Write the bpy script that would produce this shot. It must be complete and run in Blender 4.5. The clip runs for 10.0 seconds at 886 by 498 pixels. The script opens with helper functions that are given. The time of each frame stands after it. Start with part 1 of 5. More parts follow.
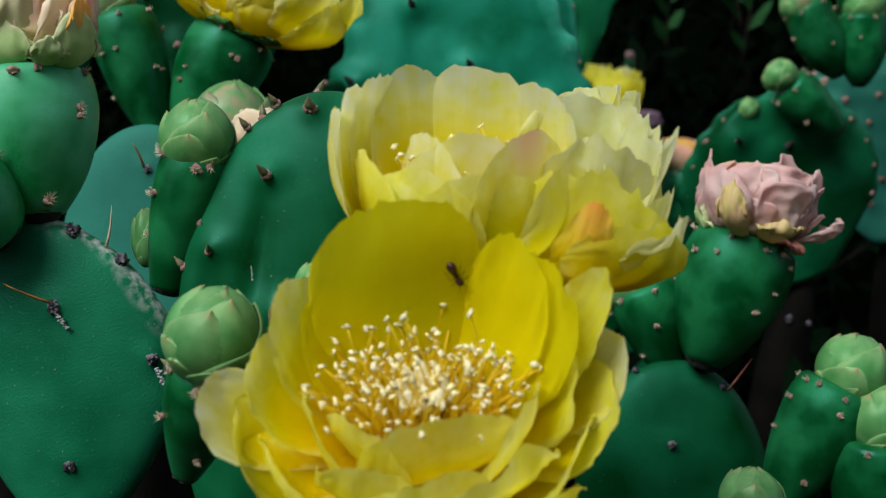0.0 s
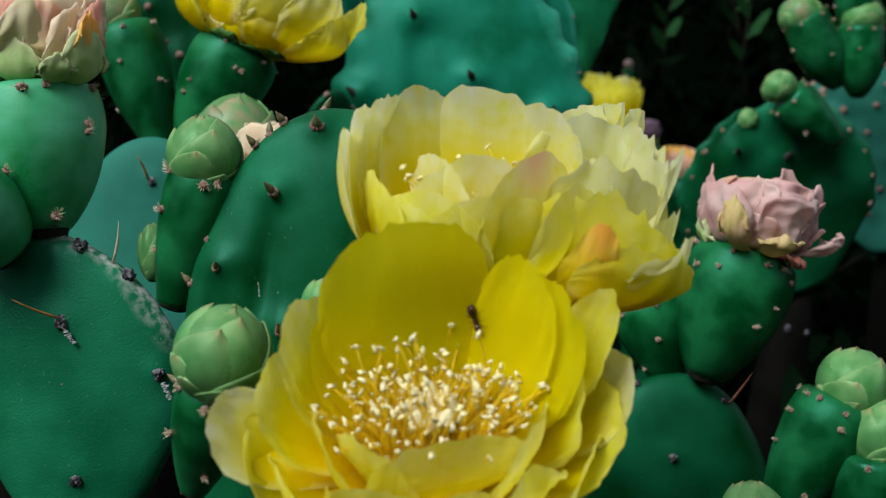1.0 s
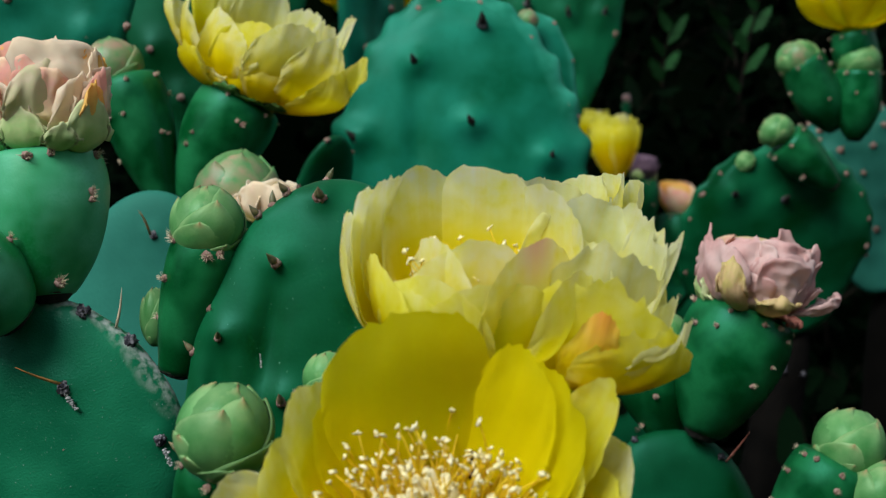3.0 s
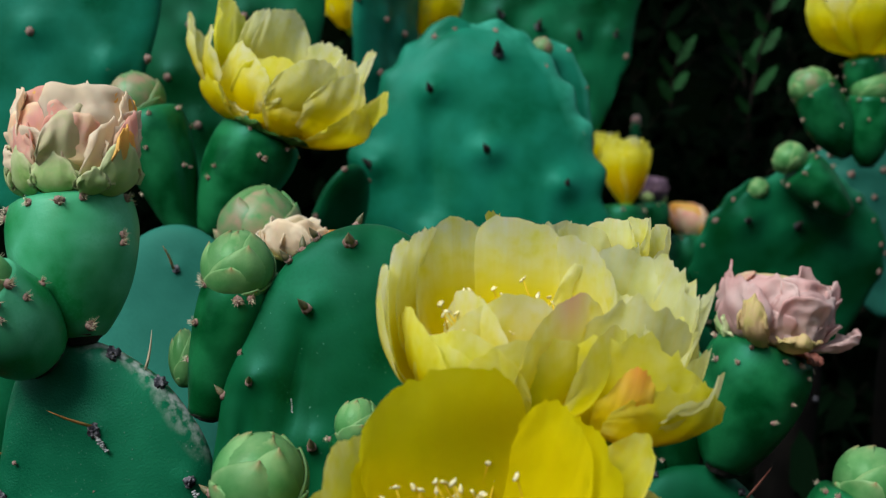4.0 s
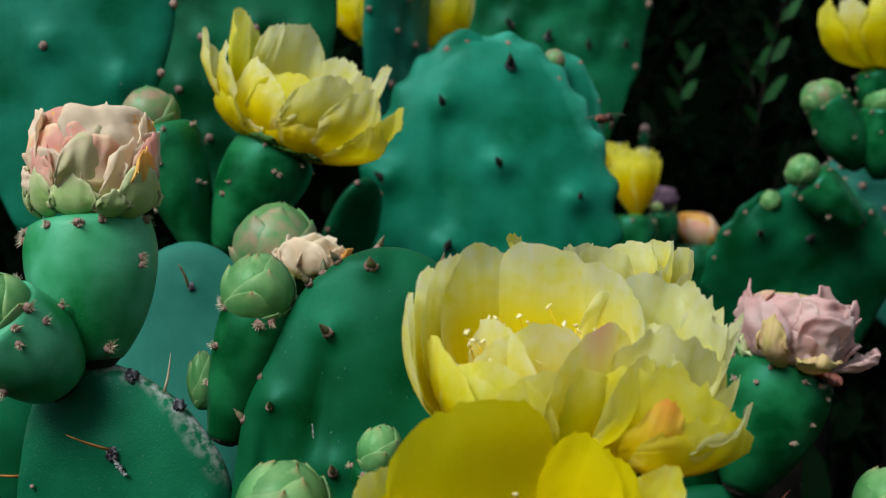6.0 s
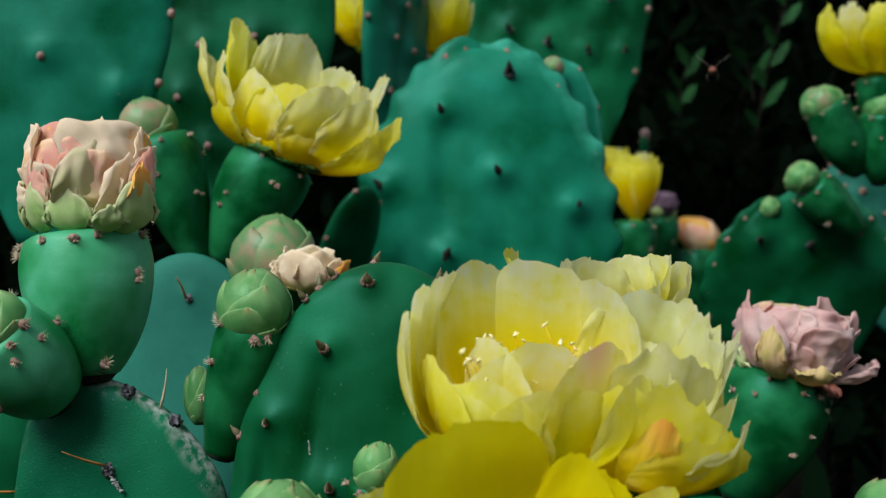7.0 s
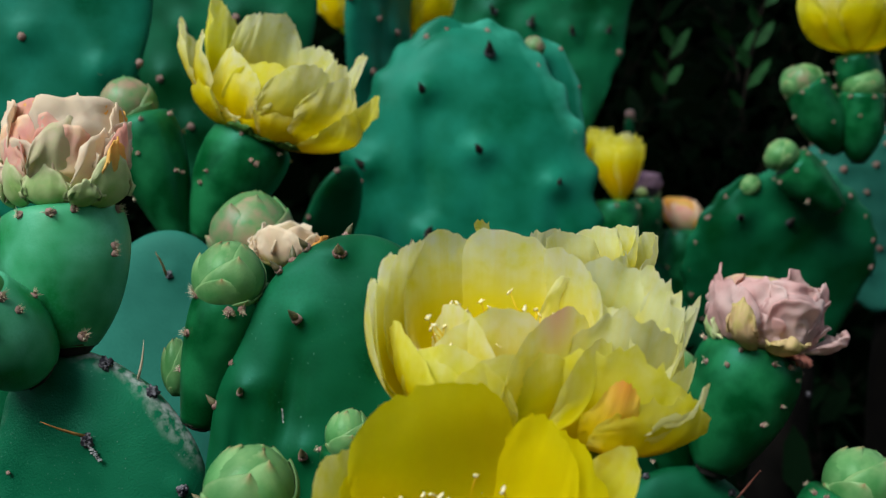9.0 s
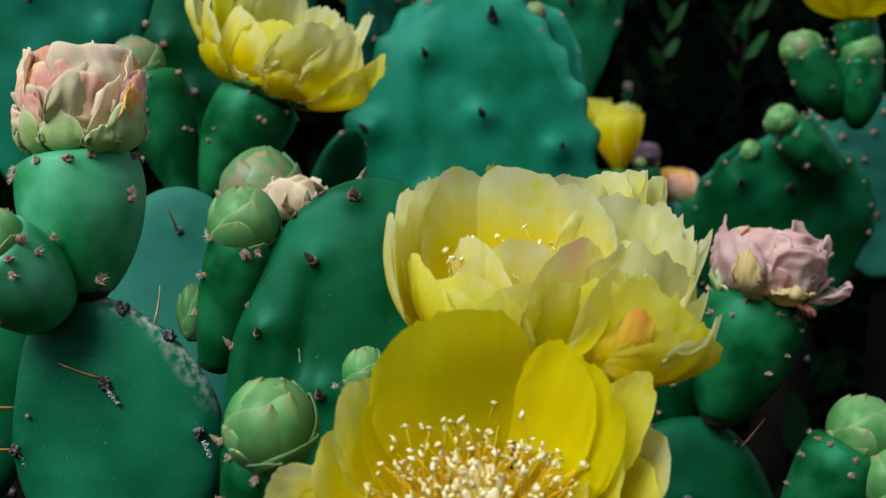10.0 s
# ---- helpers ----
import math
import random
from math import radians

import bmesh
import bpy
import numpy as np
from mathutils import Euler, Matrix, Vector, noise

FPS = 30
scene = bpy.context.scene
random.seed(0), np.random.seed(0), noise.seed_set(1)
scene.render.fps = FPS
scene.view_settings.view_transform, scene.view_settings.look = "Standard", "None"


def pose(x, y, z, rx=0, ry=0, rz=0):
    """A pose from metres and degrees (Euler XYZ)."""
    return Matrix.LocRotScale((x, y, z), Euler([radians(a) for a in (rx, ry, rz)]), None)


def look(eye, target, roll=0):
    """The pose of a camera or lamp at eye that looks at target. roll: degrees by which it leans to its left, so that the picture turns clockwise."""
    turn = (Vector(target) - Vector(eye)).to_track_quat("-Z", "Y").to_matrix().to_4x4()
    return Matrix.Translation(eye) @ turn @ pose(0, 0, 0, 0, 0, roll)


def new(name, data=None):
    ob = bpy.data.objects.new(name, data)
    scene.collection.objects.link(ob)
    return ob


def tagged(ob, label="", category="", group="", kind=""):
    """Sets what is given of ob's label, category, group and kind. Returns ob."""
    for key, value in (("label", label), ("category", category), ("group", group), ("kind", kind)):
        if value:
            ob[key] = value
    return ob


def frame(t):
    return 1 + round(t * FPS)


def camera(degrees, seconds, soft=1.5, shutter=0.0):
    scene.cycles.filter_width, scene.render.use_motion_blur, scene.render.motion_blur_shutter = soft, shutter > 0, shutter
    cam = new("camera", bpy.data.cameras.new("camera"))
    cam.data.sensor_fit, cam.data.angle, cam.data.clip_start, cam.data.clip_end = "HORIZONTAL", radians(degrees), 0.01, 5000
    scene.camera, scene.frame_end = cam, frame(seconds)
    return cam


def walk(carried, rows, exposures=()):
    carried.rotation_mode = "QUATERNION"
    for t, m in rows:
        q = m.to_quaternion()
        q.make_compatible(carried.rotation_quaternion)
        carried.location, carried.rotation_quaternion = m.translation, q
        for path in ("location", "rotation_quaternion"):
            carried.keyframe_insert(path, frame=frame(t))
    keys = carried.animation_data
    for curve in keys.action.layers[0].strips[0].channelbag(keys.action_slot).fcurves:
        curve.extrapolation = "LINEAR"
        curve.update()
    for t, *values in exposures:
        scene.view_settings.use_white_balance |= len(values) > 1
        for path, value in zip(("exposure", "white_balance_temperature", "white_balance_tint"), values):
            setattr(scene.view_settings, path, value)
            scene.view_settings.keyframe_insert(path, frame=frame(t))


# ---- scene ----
# The clump is laid out in centimetres in its own frame: x to the right, y away, z up along the tilted view.
EXPOSE = 1.03
cam = camera(41.0, 10.0, 1.3)
cam.data.dof.use_dof, cam.data.dof.focus_distance, cam.data.dof.aperture_fstop = True, 0.35, 19.0
STAND = pose(0, 0, 0.85, -12.0, 0, 0)
PATH = [
    (0, 0.000, 0.000, 0.000, 90.000, -0.000, 0.000),
    (0.5, -0.042, -0.012, -0.057, 90.047, -0.058, 0.077),
    (1, -0.282, -0.233, 0.391, 90.145, -0.161, -0.213),
    (1.5, -0.206, -0.237, 0.645, 90.243, -0.301, -0.190),
    (2, 0.058, -0.282, 0.921, 90.363, -0.342, -0.260),
    (2.5, -0.006, -0.432, 1.284, 90.638, -0.428, -0.289),
    (3, -0.407, -0.539, 1.969, 90.885, -0.529, -0.373),
    (4.5, -1.459, -0.871, 3.133, 91.403, -0.715, -0.290),
    (5, -1.558, -0.698, 3.154, 91.330, -0.761, -0.296),
    (5.5, -1.613, -0.577, 3.181, 91.386, -0.738, -0.238),
    (6, -1.795, -0.590, 3.582, 91.452, -0.752, -0.229),
    (7.5, -1.614, -0.450, 4.035, 91.472, -0.584, -0.165),
    (8, -1.787, -0.841, 3.923, 91.316, -0.567, -0.462),
    (8.5, -1.673, -1.142, 3.419, 91.242, -0.374, -0.618),
    (9, -0.981, -1.090, 3.577, 90.805, -0.301, -0.434),
    (9.5, -1.838, -1.413, 3.258, 90.262, -0.323, -1.172),
    (10, -1.561, -1.573, 2.308, 90.120, -0.059, -0.761),
]
walk(cam, [(t, STAND @ pose(x / 100, y / 100, z / 100, rx, ry, rz)) for t, x, y, z, rx, ry, rz in PATH], [(0.0, EXPOSE), (10.0, EXPOSE)])

# ---- light: an overcast sky, open overhead ----
world = bpy.data.worlds.new("sky")
scene.world = world
world.use_nodes = True
wn = world.node_tree.nodes
wn.clear()
sky = wn.new("ShaderNodeTexSky")
sky.sky_type, sky.sun_disc = "NISHITA", False
sky.sun_elevation, sky.sun_rotation = radians(52), radians(227)
sky.air_density, sky.dust_density, sky.ozone_density = 1.0, 4.0, 1.0
grey = wn.new("ShaderNodeMixRGB")
grey.inputs[0].default_value = 0.45
grey.inputs[2].default_value = (5.8, 6.3, 6.8, 1)
back = wn.new("ShaderNodeBackground")
back.inputs[1].default_value = 0.037
wout = wn.new("ShaderNodeOutputWorld")
world.node_tree.links.new(sky.outputs[0], grey.inputs[1])
world.node_tree.links.new(grey.outputs[0], back.inputs[0])
world.node_tree.links.new(back.outputs[0], wout.inputs[0])
sun = new("sun", bpy.data.lights.new("sun", "SUN"))
sun.data.energy, sun.data.angle, sun.data.color = 1.6, radians(32), (0.97, 0.99, 1.0)
sun.matrix_world = look((-1.7, -1.3, 3.7), (0, 0.3, 0.7))

# ---- materials ----
def material(name, tones, rough=0.5, coarse=40.0, fine=400.0, bump=0.15, specks=None, translucent=0.0, coat=0.0, island=0.0, spread=(0.35, 0.65), spec=0.5, sub=0.0, tint=None, foot=None, rib=None, veins=False, tip=None, sheen=None, edge=None, flake=110.0):
    """tones: dark, light and grain colours, mixed by coarse and fine noise in metres."""
    m = bpy.data.materials.new(name)
    m.use_nodes = True
    nt = m.node_tree
    nt.nodes.clear()
    link, add = nt.links.new, nt.nodes.new
    out, bs, co = add("ShaderNodeOutputMaterial"), add("ShaderNodeBsdfPrincipled"), add("ShaderNodeTexCoord")
    info = add("ShaderNodeObjectInfo")
    shift = add("ShaderNodeVectorMath")
    shift.operation = "ADD"
    link(co.outputs["Object"], shift.inputs[0])
    link(info.outputs["Random"], shift.inputs[1])

    def grain(scale, detail, lo, hi):
        n, r = add("ShaderNodeTexNoise"), add("ShaderNodeMapRange")
        n.inputs["Scale"].default_value, n.inputs["Detail"].default_value = scale, detail
        r.inputs["From Min"].default_value, r.inputs["From Max"].default_value = lo, hi
        link(shift.outputs[0], n.inputs["Vector"])
        link(n.outputs["Fac"], r.inputs["Value"])
        return n, r.outputs[0]

    def mix(fac, a, b, kind="MIX"):
        x = add("ShaderNodeMixRGB")
        x.blend_type = kind
        for s, v in zip(x.inputs, (fac, a, b)):
            if isinstance(v, bpy.types.NodeSocket):
                link(v, s)
            else:
                s.default_value = v if isinstance(v, float) else (*v, 1)
        return x.outputs[0]

    _, big = grain(coarse, 3, *spread)
    small_n, small = grain(fine, 4, 0.45, 0.75)
    col = mix(big, tones[0], tones[1])
    half = add("ShaderNodeMath")
    half.operation, half.inputs[1].default_value = "MULTIPLY", 0.45
    link(small, half.inputs[0])
    col = mix(half.outputs[0], col, tones[2])
    if specks:
        _, dots = grain(specks[1], 2, specks[2], specks[2] + 0.05)
        col = mix(dots, col, specks[0])
    def ramp_of(name, lo, hi):
        t, r = add("ShaderNodeAttribute"), add("ShaderNodeMapRange")
        t.attribute_name = name
        r.inputs["From Min"].default_value, r.inputs["From Max"].default_value = lo, hi
        link(t.outputs["Fac"], r.inputs["Value"])
        return r.outputs[0]

    if tint:
        _, patch = grain(flake, 4, 0.40, 0.62) if flake > 200 else grain(flake, 2, 0.15, 0.65)
        both = add("ShaderNodeMath")
        both.operation = "MULTIPLY"
        link(ramp_of("corky_or_lit", 0.15, 0.9), both.inputs[0])
        link(patch, both.inputs[1])
        col = mix(both.outputs[0], col, tint)
    if foot:
        col = mix(ramp_of("along", foot[1], max(0.02, foot[1] - 0.4)), col, foot[0])
    if edge:
        far, frac = add("ShaderNodeMath"), add("ShaderNodeMath")
        far.operation = "MAXIMUM"
        link(ramp_of("across", 0.74, 1.06), far.inputs[0])
        link(ramp_of("along", 0.70, 1.02), far.inputs[1])
        _, wob = grain(260, 3, 0.2, 0.7)
        frac.operation, frac.use_clamp = "MULTIPLY", True
        link(far.outputs[0], frac.inputs[0])
        link(wob, frac.inputs[1])
        col = mix(frac.outputs[0], col, edge)
    if rib:
        both = add("ShaderNodeMath")
        both.operation = "MULTIPLY"
        link(ramp_of("across", 0.42, 0.02), both.inputs[0])
        link(ramp_of("along", 1.05, 0.35), both.inputs[1])
        col = mix(both.outputs[0], col, rib)
    if tip:
        both = add("ShaderNodeMath")
        both.operation = "MULTIPLY"
        link(ramp_of("across", tip[2], 0.02), both.inputs[0])
        link(ramp_of("along", tip[1], 1.0), both.inputs[1])
        col = mix(both.outputs[0], col, tip[0])
    if veins:
        lay, vein, deep = add("ShaderNodeCombineXYZ"), add("ShaderNodeTexNoise"), add("ShaderNodeMapRange")
        for slot, name, k in ((0, "across", 13.0), (1, "along", 1.6)):
            t, m_ = add("ShaderNodeAttribute"), add("ShaderNodeMath")
            t.attribute_name, m_.operation, m_.inputs[1].default_value = name, "MULTIPLY", k
            link(t.outputs["Fac"], m_.inputs[0])
            link(m_.outputs[0], lay.inputs[slot])
        link(info.outputs["Random"], lay.inputs[2])
        link(lay.outputs[0], vein.inputs["Vector"])
        vein.inputs["Scale"].default_value, vein.inputs["Detail"].default_value = 1.0, 3.0
        deep.inputs["From Min"].default_value, deep.inputs["From Max"].default_value = 0.42, 0.70
        deep.inputs["To Max"].default_value = 0.2
        link(vein.outputs["Fac"], deep.inputs["Value"])
        col = mix(deep.outputs[0], col, (0.86, 0.70, 0.01))
        small_n = vein
    hsv = add("ShaderNodeHueSaturation")
    vary = add("ShaderNodeMapRange")
    vary.inputs["To Min"].default_value, vary.inputs["To Max"].default_value = 0.88, 1.12
    link(info.outputs["Random"], vary.inputs["Value"])
    link(vary.outputs[0], hsv.inputs["Value"])
    link(col, hsv.inputs["Color"])
    col = hsv.outputs[0]
    link(col, bs.inputs["Base Color"])
    rr = add("ShaderNodeMapRange")
    rr.inputs["To Min"].default_value, rr.inputs["To Max"].default_value = rough - 0.08, rough + 0.12
    link(big, rr.inputs["Value"])
    link(rr.outputs[0], bs.inputs["Roughness"])
    bs.inputs["Specular IOR Level"].default_value = spec
    bs.inputs["Coat Weight"].default_value = coat
    if sheen:
        bs.inputs["Specular Tint"].default_value = (*sheen, 1)
    if sub:
        bs.inputs["Subsurface Weight"].default_value = sub
        bs.inputs["Subsurface Radius"].default_value = (0.006, 0.0055, 0.0012)
        bs.inputs["Subsurface Scale"].default_value = 1.0
    if bump:
        b = add("ShaderNodeBump")
        b.inputs["Strength"].default_value, b.inputs["Distance"].default_value = bump, 0.001
        link(small_n.outputs["Fac"], b.inputs["Height"])
        link(b.outputs[0], bs.inputs["Normal"])
    if translucent:
        tr, ms = add("ShaderNodeBsdfTranslucent"), add("ShaderNodeMixShader")
        thin = add("ShaderNodeGamma")
        thin.inputs[1].default_value = 0.8
        link(col, thin.inputs[0])
        link(thin.outputs[0], tr.inputs["Color"])
        ms.inputs[0].default_value = translucent
        link(bs.outputs[0], ms.inputs[1])
        link(tr.outputs[0], ms.inputs[2])
        link(ms.outputs[0], out.inputs[0])
    else:
        link(bs.outputs[0], out.inputs[0])
    return m


# Rim tint: cork on PAD_OLD, a painted lit rim on PAD and PAD_FAR.
PAD = material("pad_skin", [(0.0004, 0.0370, 0.0065), (0.0040, 0.1150, 0.0420), (0.0014, 0.0725, 0.0195)], 0.46, 26, 900, 0.06, ((0.07, 0.20, 0.13), 900, 0.73), spec=0.36, sheen=(0.2, 0.86, 0.72), spread=(0.36, 0.62), tint=(0.03, 0.24, 0.13))
PAD_OLD = material("pad_skin_old", [(0.0019, 0.0849, 0.0367), (0.0097, 0.1819, 0.0821), (0.0097, 0.1395, 0.0638)], 0.40, 26, 1500, 0.26, ((0.16, 0.30, 0.24), 1500, 0.715), spec=0.3, tint=(0.42, 0.48, 0.44), flake=330.0, sheen=(0.25, 0.86, 0.74), spread=(0.36, 0.64))
PAD_FAR = material("pad_skin_waxy", [(0.0009, 0.084, 0.032), (0.010, 0.212, 0.132), (0.003, 0.138, 0.074)], 0.42, 36, 600, 0.10, spec=0.3, sheen=(0.2, 0.86, 0.74), spread=(0.28, 0.75), tint=(0.04, 0.33, 0.22))
SLATE = material("pad_skin_blue", [(0.013, 0.104, 0.0753), (0.026, 0.1754, 0.1273), (0.0182, 0.1364, 0.1013)], 0.52, 25, 600, 0.1, spec=0.20, sheen=(0.3, 0.80, 0.65))
FRUIT = material("fruit_skin", [(0.0010, 0.058, 0.0125), (0.010, 0.155, 0.0480), (0.004, 0.102, 0.0270)], 0.36, 60, 1200, 0.08, spec=0.42, sheen=(0.2, 0.88, 0.7), spread=(0.4, 0.62))
# Paler bloom, also brightened to carry the light on the two front fruits.
FRUIT_BLOOM_LIT = material("fruit_skin_bloom_lit", [(0.010, 0.235, 0.060), (0.095, 0.455, 0.255), (0.035, 0.345, 0.145)], 0.42, 42, 1200, 0.08, spec=0.45, sheen=(0.5, 0.9, 0.72), spread=(0.4, 0.62))
BUD = material("bud_skin", [(0.0508, 0.209, 0.0565), (0.1356, 0.339, 0.1186), (0.0847, 0.2655, 0.0791)], 0.42, 90, 1500, 0.1, spec=0.4, foot=((0.03, 0.17, 0.04), 0.45), sheen=(0.6, 0.9, 0.6), edge=(0.26, 0.40, 0.17), tip=((0.34, 0.20, 0.10), 0.88, 0.5))
BUD_RED = material("bud_blush", [(0.0904, 0.2712, 0.0904), (0.452, 0.226, 0.1808), (0.1695, 0.2825, 0.113)], 0.45, 130, 1500, 0.1, spec=0.35, spread=(0.40, 0.82))
YELLOW = material("petal_yellow", [(0.854, 0.80, 0.001), (0.883, 0.85, 0.006), (0.873, 0.83, 0.003)], 0.5, 70, 700, 0.06, None, 0.58, spec=0.08, veins=True, foot=((0.91, 0.70, 0.0005), 0.8), edge=(0.94, 0.94, 0.28))
YELLOW_DEEP = material("petal_deep_yellow", [(0.863, 0.76, 0.0003), (0.892, 0.80, 0.0006), (0.873, 0.78, 0.0005)], 0.5, 70, 700, 0.06, None, 0.58, spec=0.08, veins=True, foot=((0.91, 0.66, 0.0005), 0.5), edge=(0.91, 0.84, 0.01))
PALE = material("petal_pale_yellow", [(0.815, 0.81, 0.05), (0.844, 0.88, 0.26), (0.825, 0.84, 0.10)], 0.5, 70, 700, 0.06, None, 0.58, spec=0.08, veins=True, foot=((0.90, 0.76, 0.0005), 1.0), edge=(0.92, 0.93, 0.72))
CREAMY = material("petal_cream_yellow", [(0.728, 0.74, 0.12), (0.766, 0.80, 0.38), (0.737, 0.77, 0.18)], 0.5, 70, 700, 0.06, None, 0.58, spec=0.08, veins=True, foot=((0.88, 0.76, 0.001), 0.9), edge=(0.90, 0.92, 0.68))
GREENISH = material("petal_green_rib", [(0.844, 0.80, 0.002), (0.873, 0.87, 0.05), (0.854, 0.83, 0.01)], 0.5, 70, 700, 0.06, None, 0.58, spec=0.08, veins=True, foot=((0.91, 0.74, 0.0005), 0.7), rib=(0.30, 0.44, 0.008), edge=(0.93, 0.93, 0.42))
ORANGE = material("petal_orange_tip", [(0.89, 0.76, 0.003), (0.91, 0.82, 0.02), (0.90, 0.79, 0.01)], 0.5, 70, 700, 0.06, None, 0.58, spec=0.08, veins=True, edge=(0.93, 0.88, 0.25), tip=((0.92, 0.32, 0.08), 0.55, 0.9))
BLUSH = material("petal_blush_tip", [(0.88, 0.79, 0.01), (0.91, 0.86, 0.08), (0.89, 0.82, 0.03)], 0.5, 70, 700, 0.06, None, 0.58, spec=0.08, veins=True, edge=(0.93, 0.93, 0.45), rib=(0.34, 0.46, 0.01), tip=((0.94, 0.50, 0.46), 0.76, 0.5))
PEACH = material("petal_peach", [(0.90, 0.50, 0.42), (0.92, 0.74, 0.52), (0.90, 0.50, 0.24)], 0.6, 90, 300, 0.05, None, 0.4, spec=0.2, foot=((0.74, 0.78, 0.26), 0.6), spread=(0.42, 0.58))
CREAM = material("petal_cream", [(0.90, 0.76, 0.54), (0.92, 0.84, 0.66), (0.91, 0.67, 0.52)], 0.6, 90, 300, 0.05, None, 0.4, spec=0.2, foot=((0.74, 0.80, 0.28), 0.55))
AMBER = material("petal_amber", [(0.92, 0.46, 0.07), (0.94, 0.66, 0.20), (0.92, 0.40, 0.12)], 0.6, 70, 300, 0.05, None, 0.3, spec=0.2)
PINK = material("petal_pink", [(0.74, 0.46, 0.43), (0.82, 0.64, 0.60), (0.76, 0.54, 0.50)], 0.6, 70, 300, 0.08, None, 0.35, spec=0.25, spread=(0.4, 0.6), foot=((0.80, 0.66, 0.34), 0.35))
MAUVE = material("petal_mauve", [(0.16, 0.10, 0.15), (0.28, 0.19, 0.26), (0.20, 0.13, 0.18)], 0.6, 70, 300, 0.08, None, 0.3, spec=0.1)
SEPAL = material("sepal_green", [(0.30, 0.52, 0.15), (0.50, 0.66, 0.30), (0.50, 0.58, 0.24)], 0.5, 110, 900, 0.05, None, 0.25, spec=0.3, edge=(0.76, 0.74, 0.46))
SEPAL_PALE = material("sepal_cream", [(0.62, 0.66, 0.32), (0.78, 0.74, 0.46), (0.84, 0.66, 0.46)], 0.5, 90, 900, 0.05, None, 0.35, spec=0.25, foot=((0.42, 0.58, 0.16), 0.6), edge=(0.90, 0.76, 0.58))
SEPAL_GREEN = material("sepal_leafy", [(0.05, 0.17, 0.03), (0.16, 0.30, 0.06), (0.09, 0.22, 0.04)], 0.5, 110, 900, 0.1, None, 0.2, spec=0.3)
SEPAL_PINK = material("sepal_dusky", [(0.55, 0.52, 0.14), (0.74, 0.55, 0.30), (0.70, 0.46, 0.26)], 0.55, 110, 900, 0.1, None, 0.3, spec=0.3)
FILAMENT = material("filament", [(0.92, 0.70, 0.02), (0.94, 0.78, 0.06), (0.92, 0.73, 0.03)], 0.5, 200, 900, 0.0, None, 0.6)
ANTHER = material("anther", [(0.90, 0.80, 0.36), (0.92, 0.86, 0.56), (0.90, 0.82, 0.44)], 0.7, 300, 1500, 0.2)
STIGMA = material("stigma", [(0.82, 0.72, 0.36), (0.86, 0.80, 0.52), (0.82, 0.74, 0.42)], 0.6, 300, 1500, 0.2)
WOOL = material("areole_wool", [(0.20, 0.11, 0.085), (0.38, 0.26, 0.22), (0.28, 0.17, 0.13)], 0.9, 500, 2500, 0.4)
NUB = material("leaf_cone", [(0.07, 0.10, 0.04), (0.20, 0.16, 0.08), (0.12, 0.1, 0.05)], 0.5, 500, 2500, 0.2)
WOOL_RED = material("areole_red", [(0.22, 0.05, 0.03), (0.34, 0.14, 0.10), (0.28, 0.1, 0.08)], 0.8, 500, 2500, 0.4)
WOOL_OLD = material("areole_old", [(0.02, 0.02, 0.03), (0.20, 0.20, 0.22), (0.05, 0.05, 0.06)], 0.9, 600, 2500, 0.5, None, 0, 0, 0, (0.45, 0.6))
WAX = material("dried_sap", [(0.35, 0.38, 0.38), (0.55, 0.57, 0.56), (0.45, 0.46, 0.46)], 0.7, 500, 2500, 0.5)
SPINE = material("spine", [(0.66, 0.22, 0.05), (0.80, 0.36, 0.10), (0.7, 0.26, 0.06)], 0.45, 150, 1500, 0.1)
SPINE_PALE = material("spine_pale", [(0.62, 0.52, 0.36), (0.72, 0.64, 0.46), (0.66, 0.56, 0.4)], 0.5, 150, 1500, 0.1)
SCAR = material("joint_scar", [(0.010, 0.008, 0.007), (0.05, 0.042, 0.036), (0.02, 0.015, 0.012)], 0.9, 400, 2000, 0.6)
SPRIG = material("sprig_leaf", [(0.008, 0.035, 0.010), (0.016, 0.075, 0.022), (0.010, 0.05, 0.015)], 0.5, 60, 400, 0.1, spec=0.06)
# Leaf colour darkened to near black to carry the hedge's shade.
HEDGE = material("shaded_hedge_leaf", [(0.0006, 0.0025, 0.001), (0.0016, 0.007, 0.0025), (0.001, 0.0045, 0.0018)], 0.7, 12, 200, 0.1, spec=0.01)
# Bark, twig and soil: the shade low down is put into near-black colours.
BARK = material("shaded_bark", [(0.002, 0.002, 0.0016), (0.006, 0.0055, 0.0045), (0.004, 0.003, 0.0025)], 0.9, 60, 900, 0.5, spec=0.1)
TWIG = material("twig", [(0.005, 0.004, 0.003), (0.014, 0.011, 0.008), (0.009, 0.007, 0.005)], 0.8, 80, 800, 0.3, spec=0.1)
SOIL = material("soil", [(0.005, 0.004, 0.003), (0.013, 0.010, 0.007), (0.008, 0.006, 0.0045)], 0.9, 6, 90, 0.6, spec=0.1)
# Near black: deep shade put into the colour, far below real foliage.
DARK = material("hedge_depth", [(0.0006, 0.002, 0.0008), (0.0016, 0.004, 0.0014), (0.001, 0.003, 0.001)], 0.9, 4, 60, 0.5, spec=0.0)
ANT = material("ant_shell", [(0.02, 0.008, 0.006), (0.07, 0.02, 0.015), (0.03, 0.012, 0.01)], 0.25, 400, 2000, 0.1)
BEE_RED = material("bee_body", [(0.20, 0.05, 0.025), (0.34, 0.11, 0.05), (0.25, 0.07, 0.035)], 0.5, 300, 2500, 0.4)
